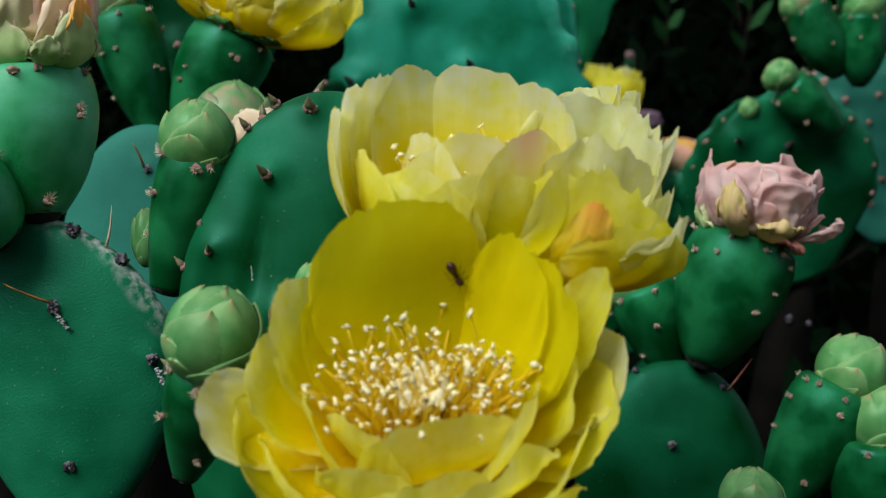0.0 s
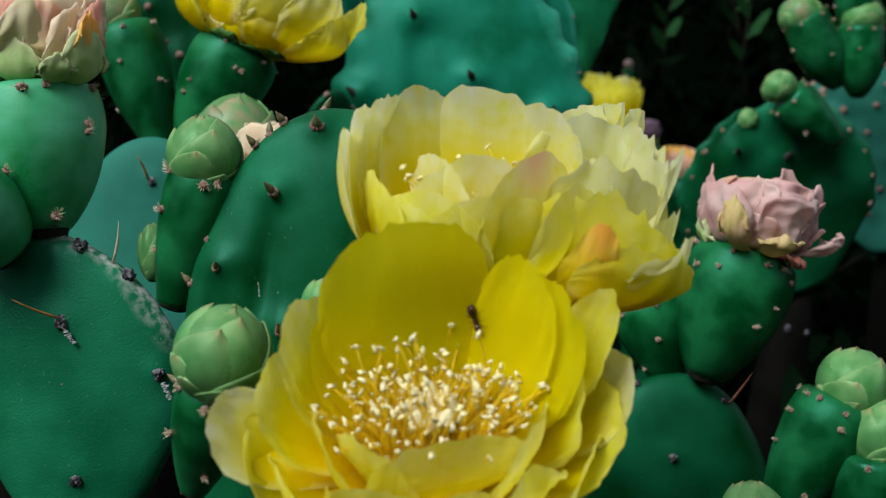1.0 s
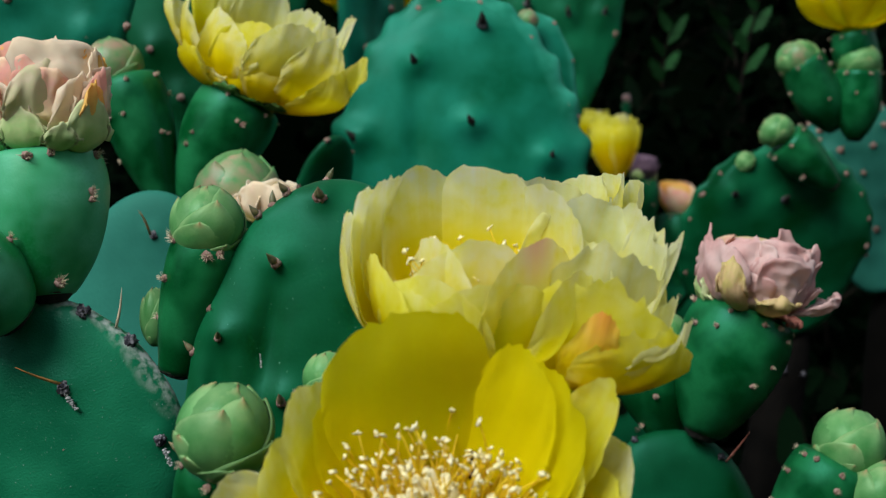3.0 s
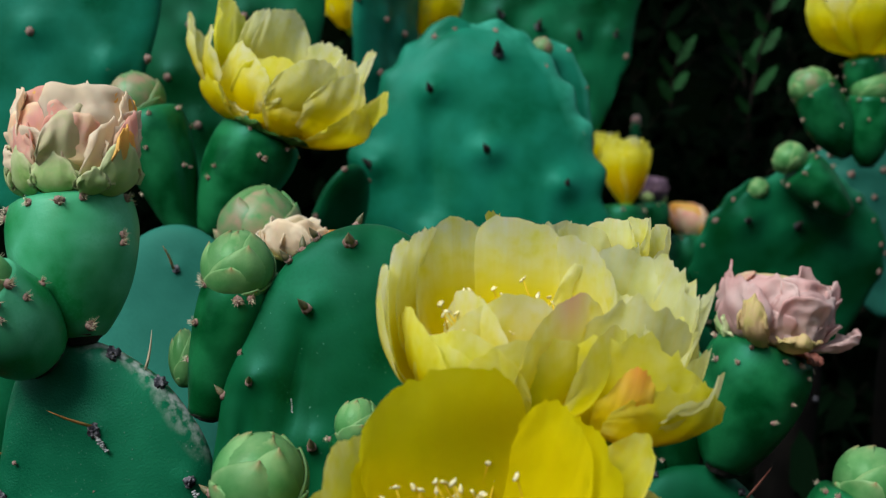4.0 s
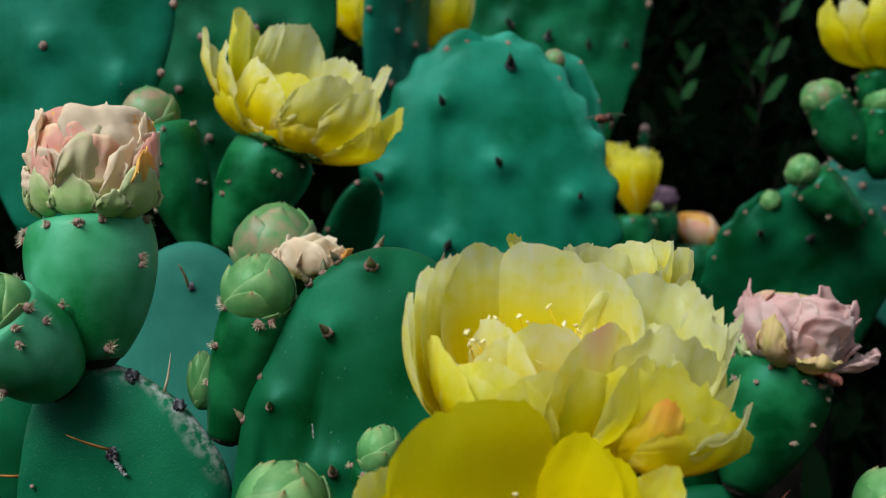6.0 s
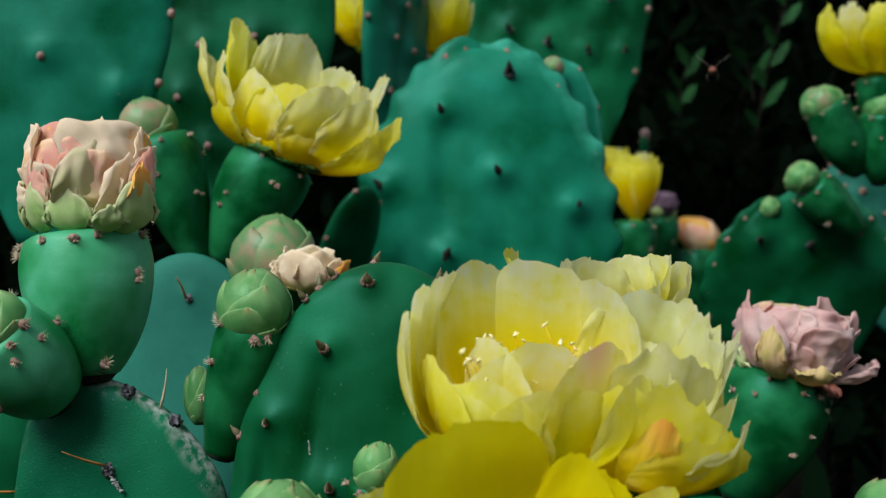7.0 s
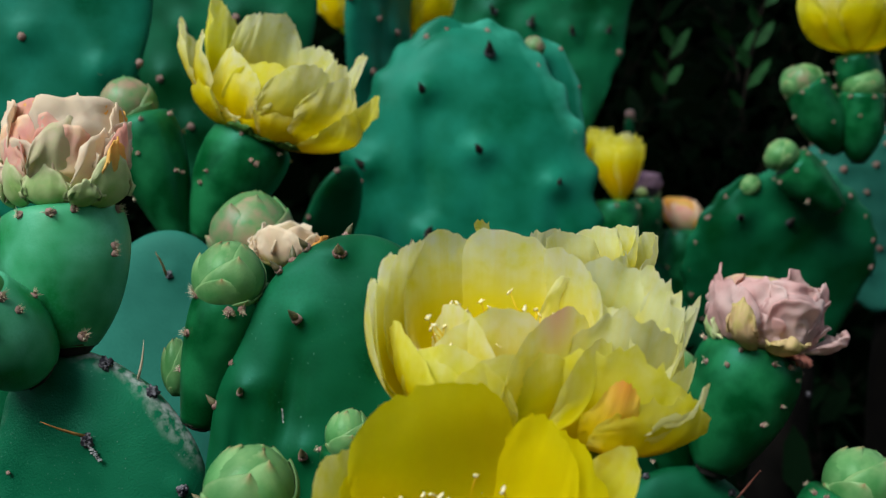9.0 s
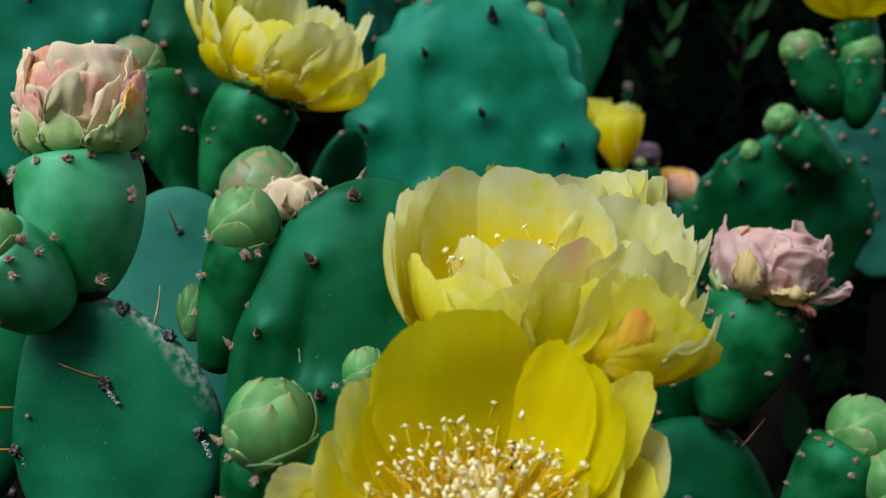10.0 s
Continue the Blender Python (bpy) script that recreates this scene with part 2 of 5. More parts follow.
BEE_DARK = material("bee_dark", [(0.03, 0.015, 0.012), (0.08, 0.04, 0.03), (0.05, 0.025, 0.02)], 0.5, 300, 2500, 0.4)
WING = material("bee_wing", [(0.30, 0.26, 0.24), (0.45, 0.40, 0.36), (0.36, 0.32, 0.3)], 0.2, 300, 2500, 0.0, None, 0.6)


# ---- building kit ----
def W(p):
    return STAND @ (Vector(p) * 0.01)


def Wd(d):
    return (STAND.to_3x3() @ Vector(d)).normalized()


def thing(name, at, label, category, group="", kind=""):
    ob = new(name)
    ob.empty_display_size = 0.01
    ob.matrix_world = Matrix.Translation(at)
    return tagged(ob, label, category, group, kind)


def root_place(ob):
    p = Vector()
    while ob is not None:
        p = p + ob.matrix_basis.translation
        ob = ob.parent
    return p


def mesh_of(name, verts, faces, mats, smooth=True, slots=None):
    me = bpy.data.meshes.new(name)
    me.from_pydata([tuple(v) for v in verts], [], faces)
    for m in mats if isinstance(mats, (list, tuple)) else [mats]:
        me.materials.append(m)
    if smooth:
        me.polygons.foreach_set("use_smooth", [True] * len(me.polygons))
    if slots:
        me.polygons.foreach_set("material_index", slots)
    me.update()
    return me


def part(name, verts, faces, mats, parent, label="", slots=None):
    """verts in world metres."""
    o = root_place(parent)
    ob = new(name, mesh_of(name, [Vector(v) - o for v in verts], faces, mats, True, slots))
    ob.parent = parent
    return tagged(ob, label)


def mark(ob, name, values):
    ob.data.attributes.new(name, "FLOAT", "POINT").data.foreach_set("value", values)


def put(name, me, parent, m, label=""):
    """A part on a shared mesh at the world pose m."""
    ob = new(name, me)
    ob.parent = parent
    ob.matrix_basis = Matrix.Translation(-root_place(parent)) @ m
    return tagged(ob, label)


def frame_of(at, z, x_hint=None, scale=1.0, spin=0.0):
    z = Vector(z).normalized()
    h = Vector(x_hint) if x_hint is not None else Vector((0.3, 0.2, 1))
    x = h - z * h.dot(z)
    if x.length < 1e-4:
        x = Vector((1, 0, 0)) - z * z.x
    x.normalize()
    y = z.cross(x)
    r = Matrix((x, y, z)).transposed().to_4x4()
    return Matrix.Translation(at) @ r @ pose(0, 0, 0, 0, 0, spin) @ Matrix.Scale(scale, 4)


def rings_to_faces(nr, ns, closed_ends=True):
    f = [(r * ns + s, r * ns + (s + 1) % ns, (r + 1) * ns + (s + 1) % ns, (r + 1) * ns + s) for r in range(nr - 1) for s in range(ns)]
    if closed_ends:
        f += [tuple(range(ns - 1, -1, -1)), tuple((nr - 1) * ns + s for s in range(ns))]
    return f


def tube(points, radii, ns=5):
    vs = []
    for i, p in enumerate(points):
        d = (points[min(i + 1, len(points) - 1)] - points[max(i - 1, 0)]).normalized()
        a = d.orthogonal().normalized()
        b = d.cross(a)
        vs += [p + (a * math.cos(k * math.tau / ns) + b * math.sin(k * math.tau / ns)) * radii[i] for k in range(ns)]
    return vs, rings_to_faces(len(points), ns)


def join(*pieces):
    vs, fs, sl = [], [], []
    for v, f, s in pieces:
        n = len(vs)
        vs += list(v)
        fs += [tuple(i + n for i in q) for q in f]
        sl += [s] * len(f)
    return vs, fs, sl


def lump(r, seed, rough=0.3, nr=7, ns=9, flat=1.0):
    vs = []
    for i in range(nr):
        a = math.pi * (i + 0.02) / (nr - 1 + 0.04)
        for k in range(ns):
            b = k * math.tau / ns
            d = Vector((math.sin(a) * math.cos(b), math.sin(a) * math.sin(b), math.cos(a) * flat))
            vs.append(d * r * (1 + rough * noise.noise(d * 2.7 + Vector((seed, 0, 0)))))
    return vs, rings_to_faces(nr, ns)


RNG = random.Random(7)


def areole_mesh(kind, seed):
    """A wool cushion in the z direction with bristles; young pads carry a fleshy cone on it, old ones are dark."""
    rng = random.Random(seed)
    r = 0.0013
    v, f = lump(r * 1.15, seed, 1.1, 14, 18, 0.8) if kind == "old" else lump(r, seed, 0.5, 8, 10, 0.8)
    pieces = [(v, f, 0)]
    n = {"fruit": 24, "nub": 0, "old": 0, "far": 0, "dark": 0}[kind]
    for _ in range(n):
        a, tilt = rng.uniform(0, math.tau), rng.uniform(0, 1.0)
        d = Vector((math.cos(a) * tilt, math.sin(a) * tilt, 1)).normalized()
        length = rng.uniform(0.0010, 0.0024) if kind != "nub" else rng.uniform(0.0006, 0.0014)
        v, f = tube([d * r * 0.6, d * (r * 0.6 + length)], [0.00012, 0.00002], 3)
        pieces.append((v, f, 1))
    if kind in ("nub", "dark"):
        d = Vector((0.55, 0.0, 0.85)).normalized()
        side = Vector((0.15, 0, 0.1))
        pts = [d * r * x + side * r * x * x * 0.5 for x in (0.1, 0.6, 1.15, 1.7, 2.2, 2.6)]
        v, f = tube(pts, [r * q for q in (0.55, 0.75, 0.72, 0.5, 0.24, 0.03)], 8)
        pieces.append((v, f, 2))
    v, f, s = join(*pieces)
    mats = {"fruit": [WOOL, SPINE_PALE, BUD], "nub": [WOOL, SPINE_PALE, NUB], "old": [WOOL_OLD, WAX, WAX], "far": [WOOL, SPINE_PALE, BUD], "dark": [WOOL_OLD, WAX, SCAR]}[kind]
    return mesh_of("areole", v, f, mats, True, s)


AREOLES = {k: [areole_mesh(k, s) for s in range(4)] for k in ("fruit", "nub", "old", "far", "dark")}
RED_AREOLE = mesh_of("areole", *join((*lump(0.0012, 3, 0.5, 8, 10), 0))[:2], WOOL_RED)


def needle(at, tip, r=0.00045, bend=0.0):
    a, b = Vector(at), Vector(tip)
    side = (b - a).orthogonal() * bend
    pts = [a.lerp(b, q) + side * math.sin(q * math.pi) for q in (0, 0.25, 0.5, 0.75, 1)]
    return tube(pts, [r, r * 0.95, r * 0.8, r * 0.5, r * 0.06], 6)


def bezier3(a, b, c, u):
    return a * (1 - u) ** 2 + b * 2 * u * (1 - u) + c * u * u


def cactus_pad(base, tip, wide, thick, label, mat=PAD, turn=0.0, most=0.55, foot=0.3, marks=(), kind="nub", grid=None, rim=0, cork_or_rimlight=0.0, size=1.0, seed=0, curl=0.0, lumpy=1.0, knob=1.0, skew=0.0, rind=0.78, nr=60, ns=64, rim_kind="far", scallop=0.0, furrow=0.0, round_top=2.2, group="cactus pads"):
    """A flattened oval joint from base to tip. marks: points near which areoles sit on its near face; grid: (rows, columns) of areoles
    spaced over that face; rim: areoles along the upper edge; turn: degrees about its length."""
    a, b = W(base), W(tip)
    L = (b - a).length
    zax = (b - a).normalized()
    yax = Wd((0, 1, 0))
    yax = (yax - zax * yax.dot(zax)).normalized()
    yax = Matrix.Rotation(radians(turn), 3, zax) @ yax
    xax = yax.cross(zax)
    hw, ht = wide / 200, thick / 200

    def width(s):
        if s > most:
            return hw * max(0.0, 1 - ((s - most) / (1 - most)) ** round_top) ** 0.5
        return hw * (foot + (1 - foot) * math.sin(math.pi / 2 * s / most) ** 0.9)

    def thickness(s):
        return ht * max(0.0, 1 - max(0.0, (s - 0.35) / 0.65) ** 5) ** 0.5 * (0.75 + 0.25 * min(1, s / 0.4))

    def local(u, s):
        """u from -1 to 1 across the near face."""
        w_, t_ = width(s), thickness(s)
        return u * w_, -t_ * max(0.0, 1 - abs(u) ** 2.6) ** 0.5, s * L

    def world_at(x, y, z):
        return a + xax * (x + skew * L * max(0.0, z / L - 0.5) ** 2) + yax * (y + curl * L * (z / L) ** 2) + zax * z

    spots = []
    for q in marks:
        d = W(q) - a
        s = min(0.97, max(0.03, d.dot(zax) / L))
        u = max(-0.96, min(0.96, (d.dot(xax) - skew * L * max(0.0, s - 0.5) ** 2) / max(width(s), 1e-5)))
        spots.append((u, s))
    rng = random.Random(seed)
    if grid:
        rows_n, cols = grid
        for i in range(rows_n):
            s = 0.12 + 0.8 * (i + 0.5) / rows_n
            for k in range(cols):
                u = -0.85 + 1.7 * (k + (0.25 if i % 2 else 0.75)) / cols
                spots.append((u + rng.uniform(-0.06, 0.06), s + rng.uniform(-0.02, 0.02)))
    rims = []
    for i in range(rim):
        q = radians(-25 + 113 * (i // 2 + (0.25 if i % 2 else 0.75)) / ((rim + 1) // 2))
        s = most + (1 - most if q > 0 else most) * math.sin(q)
        rims.append((0.985 if i % 2 else -0.985, min(s, 0.995)))
    vs = []
    bumps = [Vector(local(u, s)) for u, s in spots]
    rim_spots = [(math.copysign(width(s), u), s * L) for u, s in rims] if scallop else []
    for i in range(nr):
        q = i / (nr - 1)
        s = 1 - (1 - q) ** 1.8
        w_, t_ = width(s), thickness(s)
        for k in range(ns):
            an = k * math.tau / ns
            c, sn = math.cos(an), math.sin(an)
            x = w_ * math.copysign(abs(c) ** 0.85, c)
            y = t_ * math.copysign(abs(sn) ** 0.95, sn)
            lift = 0.0
            p = Vector((x, y, s * L))
            wav = noise.noise(Vector((x * 45 + seed * 3.1, y * 20, s * L * 45)))
            out = 0.0006 * wav * lumpy * size
            if sn < 0.25:
                for m_ in bumps:
                    dd = ((p.x - m_.x) ** 2 + (p.z - m_.z - 0.001) ** 2) / (0.0042 * size) ** 2
                    if dd < 6:
                        out += 0.0019 * (knob if m_.z < 0.88 * L else 0.5) * size * lumpy * math.exp(-dd)
                    run = (p.z - m_.z + 0.020 * size) / (0.015 * size)
                    if abs(run) < 2.2 and m_.z < 0.88 * L and abs(p.x - m_.x) < 0.008 * size:
                        out -= furrow * 0.0011 * size * math.exp(-((p.x - m_.x) / (0.0032 * size)) ** 2 - run * run)
            y -= out if sn <= 0 else -out
            if abs(c) > 0.8:
                x *= 1 + 0.03 * lumpy * noise.noise(Vector((seed * 1.7 + c, s * 9, 0.5)))
                for rx_, rz_ in rim_spots:
                    dd = ((x - rx_) ** 2 + (s * L - rz_) ** 2) / (0.0045 * size) ** 2
                    if dd < 5:
                        push = scallop * 0.0012 * size * math.exp(-dd) * (abs(c) - 0.8) / 0.2
                        ow = Vector((rx_, rz_ - 0.5 * L)).normalized()
                        x, lift = x + ow.x * push, lift + ow.y * push
            vs.append(world_at(x, y, s * L + lift))
    ob = thing("cactus_pad", a, label, "cactus pad", group)
    skin = part("skin", vs, rings_to_faces(nr, ns), mat, ob)
    # grey cork on the old pad; on the others a painted lit right-hand rim
    if cork_or_rimlight:
        corky_or_lit = []
        for i in range(nr):
            s = 1 - (1 - i / (nr - 1)) ** 1.8
            for k in range(ns):
                c = math.cos(k * math.tau / ns)
                near = max((abs(c) - rind) / (0.94 - rind) if s > 0.3 else 0.0, (s - 0.90) / 0.08, 0.0)
                corky_or_lit.append(min(1.0, near) * cork_or_rimlight * (0.2 + 0.8 * max(0.0, c)) * min(1.0, max(0.0, (s - 0.55) / 0.2)))
        mark(skin, "corky_or_lit", corky_or_lit)
    for n_, (u, s) in enumerate(spots + rims):
        x, y, z = local(u, s)
        e = 0.02
        d1 = Vector(local(min(0.99, u + e), s)) - Vector(local(max(-0.99, u - e), s))
        n0 = Vector((d1.y, -d1.x, 0)).normalized() if d1.length > 1e-6 else Vector((0, -1, 0))
        if n_ >= len(spots):
            e1, e0 = Vector(local(u, min(s + 0.01, 1))), Vector(local(u, max(s - 0.01, 0)))
            tang = (e1 - e0).normalized()
            n0 = Vector((tang.z, 0, -tang.x)) * (1 if u > 0 else -1)
        nn = (xax * n0.x + yax * n0.y + zax * n0.z).normalized()
        at = world_at(x, y, z) + nn * 0.0015 * size * lumpy * (n_ < len(spots))
        put("areole", AREOLES[kind if n_ < len(spots) else rim_kind][(n_ + seed) % 4], ob, frame_of(at, nn, zax, size * rng.uniform(0.85, 1.2), rng.uniform(-40, 40)))
    return ob, world_at, local, (xax, yax, zax)


def cactus_fruit(base, top, radius, label, mat=FRUIT, count=9, kind="fruit", size=0.8, seed=0, scar=True, belly=0.82, foot=0.36, rimmed=6, marks=(), group="cactus fruits", nr=28, ns=36, swell=0.95):
    """A top-shaped fruit from its narrow foot to its flat crown."""
    a, b = W(base), W(top)
    L, zax = (b - a).length, (b - a).normalized()
    xax = Wd((1, 0, 0))
    xax = (xax - zax * xax.dot(zax)).normalized()
    yax = zax.cross(xax)
    R = radius / 100
    rng = random.Random(seed + 11)

    def prof(s):
        if s < belly:
            return R * (foot + (1 - foot) * math.sin(math.pi / 2 * s / belly) ** swell)
        return R * (1 - 0.10 * ((s - belly) / (1 - belly)) ** 2)

    def at(an, s):
        return a + (xax * math.cos(an) + yax * math.sin(an)) * prof(s) + zax * s * L

    vs = []
    for i in range(nr):
        q = i / (nr - 1)
        if q < 0.86:
            s, k_ = q / 0.86, 1.0
        else:
            h = (q - 0.86) / 0.14
            s, k_ = 1 + 0.05 * math.sin(h * math.pi) - 0.04 * h, 1 - 0.75 * h ** 1.2
        for k in range(ns):
            an = k * math.tau / ns
            w_ = 1 + 0.035 * noise.noise(Vector((math.cos(an) * 1.3 + seed, math.sin(an) * 1.3, s * 2.5)))
            r = prof(min(s, 1)) * k_ * w_
            vs.append(a + (xax * math.cos(an) + yax * math.sin(an)) * r + zax * s * L)
    ob = thing("cactus_fruit", a, label, "cactus fruit", group)
    part("skin", vs, rings_to_faces(nr, ns), mat, ob)
    spots = []
    for i in range(count):
        spots.append((i * 2.39996 + seed, 0.25 + 0.62 * (i + 0.5) / count))
    for i in range(rimmed):
        spots.append((i * math.tau / rimmed + seed * 0.7, 0.965))
    for q in marks:
        d = W(q) - a
        s = min(0.98, max(0.02, d.dot(zax) / L))
        cx = max(-0.98, min(0.98, d.dot(xax) / prof(s)))
        spots.append((-math.acos(cx), s))
    for n_, (an, s) in enumerate(spots):
        nn = (xax * math.cos(an) + yax * math.sin(an) + zax * 0.15).normalized()
        put("areole", AREOLES[kind][(n_ + seed) % 4], ob, frame_of(at(an, s), nn, zax, size * rng.uniform(0.8, 1.15), rng.uniform(0, 360)))
    if scar:
        pts = []
        for i in range(5):
            rr = R * (foot + 0.02 - 0.04 * i)
            for k in range(18):
                an = k * math.tau / 18
                j = 1 + 0.25 * noise.noise(Vector((math.cos(an) * 4, math.sin(an) * 4, i + seed)))
                pts.append(a + (xax * math.cos(an) + yax * math.sin(an)) * rr * j + zax * (0.0006 - 0.0007 * i) * (R / 0.018))
        part("joint_scar", pts, rings_to_faces(5, 18), SCAR, ob, "dark corky scar")
    return ob, zax, at


def shell(grid_front, rows_n, cols, thick, normal_of):
    """A thin closed leaf from a rows x cols grid of points."""
    back = [p - normal_of(i) * thick for i, p in enumerate(grid_front)]
    n = len(grid_front)
    f = []
    for r in range(rows_n - 1):
        for c in range(cols - 1):
            i = r * cols + c
            f.append((i, i + 1, i + cols + 1, i + cols))
            f.append((n + i, n + i + cols, n + i + cols + 1, n + i + 1))
    edge = [c for c in range(cols)] + [r * cols + cols - 1 for r in range(1, rows_n)] + [(rows_n - 1) * cols + c for c in range(cols - 2, -1, -1)] + [r * cols for r in range(rows_n - 2, 0, -1)]
    for i, e in enumerate(edge):
        g = edge[(i + 1) % len(edge)]
        f.append((g, e, n + e, n + g))
    return grid_front + back, f


def grid_normals(pts, rows_n, cols):
    out = []
    for r in range(rows_n):
        for c in range(cols):
            du = pts[min(r + 1, rows_n - 1) * cols + c] - pts[max(r - 1, 0) * cols + c]
            dv = pts[r * cols + min(c + 1, cols - 1)] - pts[r * cols + max(c - 1, 0)]
            n = dv.cross(du)
            out.append(n.normalized() if n.length > 1e-12 else Vector((0, 0, 1)))
    return out


def leaf_part(name, pts, nu, nv, thick, mat, ob, label=""):
    """A curved leaf from its grid of points: a closed body, or a membrane where thick is 0; it carries its own length and breadth."""
    nn = grid_normals(pts, nu, nv)
    if thick:
        v, f = shell(pts, nu, nv, thick, lambda i: nn[i])
    else:
        v, f = pts, [(r * nv + c, r * nv + c + 1, (r + 1) * nv + c + 1, (r + 1) * nv + c) for r in range(nu - 1) for c in range(nv - 1)]
    made = part(name, v, f, mat, ob, label)
    n = len(v) // (nu * nv)
    mark(made, "along", [i // nv / (nu - 1) for i in range(nu * nv)] * n)
    mark(made, "across", [abs(-1 + 2 * (i % nv) / (nv - 1)) for i in range(nu * nv)] * n)
    return made


def petal(ob, base, tip, wide, axis, mat, bulge=0.5, cup=0.35, ruffle=0.0015, notch=0.08, seed=0, foot=0.22, thick=0.0004, most=0.6, name="petal", curl=0.0, nu=21, nv=33, label="", crumple=0.0, fringe=0.045):
    """One petal from the cup's base to its tip (world), bulging away from the axis."""
    base, tip, axis = Vector(base), Vector(tip), Vector(axis)
    d = tip - base
    axial = d.dot(axis)
    rad = d - axis * axial
    radial = rad.normalized() if rad.length > 1e-4 else axis.orthogonal().normalized()
    ctrl = base + rad * (0.5 + bulge * 0.55) + axis * axial * (0.5 - bulge * 0.42) + radial * bulge * 0.12 * d.length
    side = axis.cross(radial).normalized()
    base = base + radial * 0.003
    pts = []
    for i in range(nu):
        u = i / (nu - 1)
        for k in range(nv):
            v = -1 + 2 * k / (nv - 1)
            reach = most + (1 - most) * max(0.0, 1 - abs(v) ** 2.1) ** 0.48
            uu = u * reach + notch * u ** 6 * (math.exp(-(v / 0.14) ** 2) - 0.6 * math.exp(-((abs(v) - 0.28) / 0.16) ** 2))
            uu += fringe * u ** 5 * (noise.noise(Vector((v * 2.6, seed * 2.3, 1.5))) + 0.7 * noise.noise(Vector((v * 8, seed * 1.1, 4.5))) + 0.9 * max(0.0, noise.noise(Vector((v * 17, seed * 1.9, 2.5)))))
            c = bezier3(base, ctrl, tip, uu)
            tg = (bezier3(base, ctrl, tip, uu + 0.02) - bezier3(base, ctrl, tip, uu - 0.02)).normalized()
            nrm = tg.cross(side).normalized()
            if nrm.dot(axis * 0.5 - radial) < 0:
                nrm = -nrm
            up = min(1.0, max(0.0, uu / 0.62))
            hw = wide / 200 * (foot + (1 - foot) * up * up * (3 - 2 * up))
            p = c + side * v * hw * (1 - 0.12 * cup * v * v) + nrm * cup * hw * v * v * 0.75
            nz = Vector((v * 1.8 + seed * 5.1, u * 3.0, seed * 1.3))
            p += nrm * ruffle * u * u * (noise.noise(nz) + 1.2 * abs(v) * noise.noise(nz * 2.6))
            p += nrm * 0.0004 * math.cos(v * 9.0) * (1 - u) * u
            if curl:
                p += (radial * 0.6 - axis * 0.5) * curl * max(0, u - 0.75) ** 2 * 16 * d.length
            if crumple:
                w3 = Vector((v * 2.2 + seed * 3.3, u * 3.5, seed * 0.7))
                p += noise.noise_vector(w3) * crumple + noise.noise_vector(w3 * 2.7) * crumple * 0.45
            pts.append(p)
    return leaf_part(name, pts, nu, nv, thick, mat, ob, label)


def flower_bud(center, top, radius, label, mat=BUD, seed=0, long=1.0, name="flower_bud", group="flower buds", rows=((3.02, 2, 0.0), (2.80, 3, 0.04), (2.35, 3, 0.075), (1.6, 3, 0.11), (1.05, 5, 0.13)), tip_mat=None, red=0, peak=0.06):
    """A round bud of broad, thick, pointed scales lying over one another; rows: (where a ring of scales ends, how many, how far out)."""
    c, t = W(center), W(top)
    zax = (t - c).normalized()
    xax = zax.orthogonal().normalized()
    yax = zax.cross(xax)
    R = radius / 100
    rng = random.Random(seed + 5)
    ob = thing(name, c - zax * R * 0.9 * long, label, "flower bud", group)

    def ball(phi, an, k):
        up = max(0.0, -math.cos(phi))
        return c + (xax * math.cos(an) + yax * math.sin(an)) * math.sin(phi) * R * k + zax * (-math.cos(phi) * R * k * long * (1 + peak * up ** 6))

    vs = [ball(0.05 + 3.04 * i / 15, k * math.tau / 24, 0.955) for i in range(16) for k in range(24)]
    mark(part("core", vs, rings_to_faces(16, 24), mat, ob), "along", [0.8] * len(vs))
    nu, nv = 19, 15
    for j, (end0, count, out) in enumerate(rows):
        for i in range(count):
            az = (i + 0.5 * (j % 2) + 0.2 * j) * math.tau / count + seed * 0.9 + rng.uniform(-0.15, 0.15)
            end = min(3.09, end0 + rng.uniform(-0.18, 0.18))
            low = 0.2
            pts = []
            for a in range(nu):
                u = a / (nu - 1)
                for b in range(nv):
                    v = -1 + 2 * b / (nv - 1)
                    phi = low + (end - low) * u
                    shape = max(0.0, 1 - max(0.0, (u - 0.42) / 0.58) ** 1.7) ** 0.8
                    half = 1.18 * math.pi / count * (0.03 + 0.97 * shape) * (math.sin(max(0.9, min(2.2, phi))) / max(0.35, math.sin(phi)) if phi < 2.2 else min(1.5, 0.81 / max(0.35, math.sin(phi))))
                    k = 0.945 + out + 0.025 * noise.noise(Vector((az, u * 2, v * 2))) - 0.03 * v - 0.045 * v * v + 0.025 * u * (1 - abs(v)) ** 1.5 + 0.02 * u ** 10
                    pts.append(ball(phi, az + v * half + 0.12 * (u - 0.5), k))
            leaf_part("scale", pts, nu, nv, R * 0.03, tip_mat if tip_mat and rng.random() < red else mat, ob)
    return ob


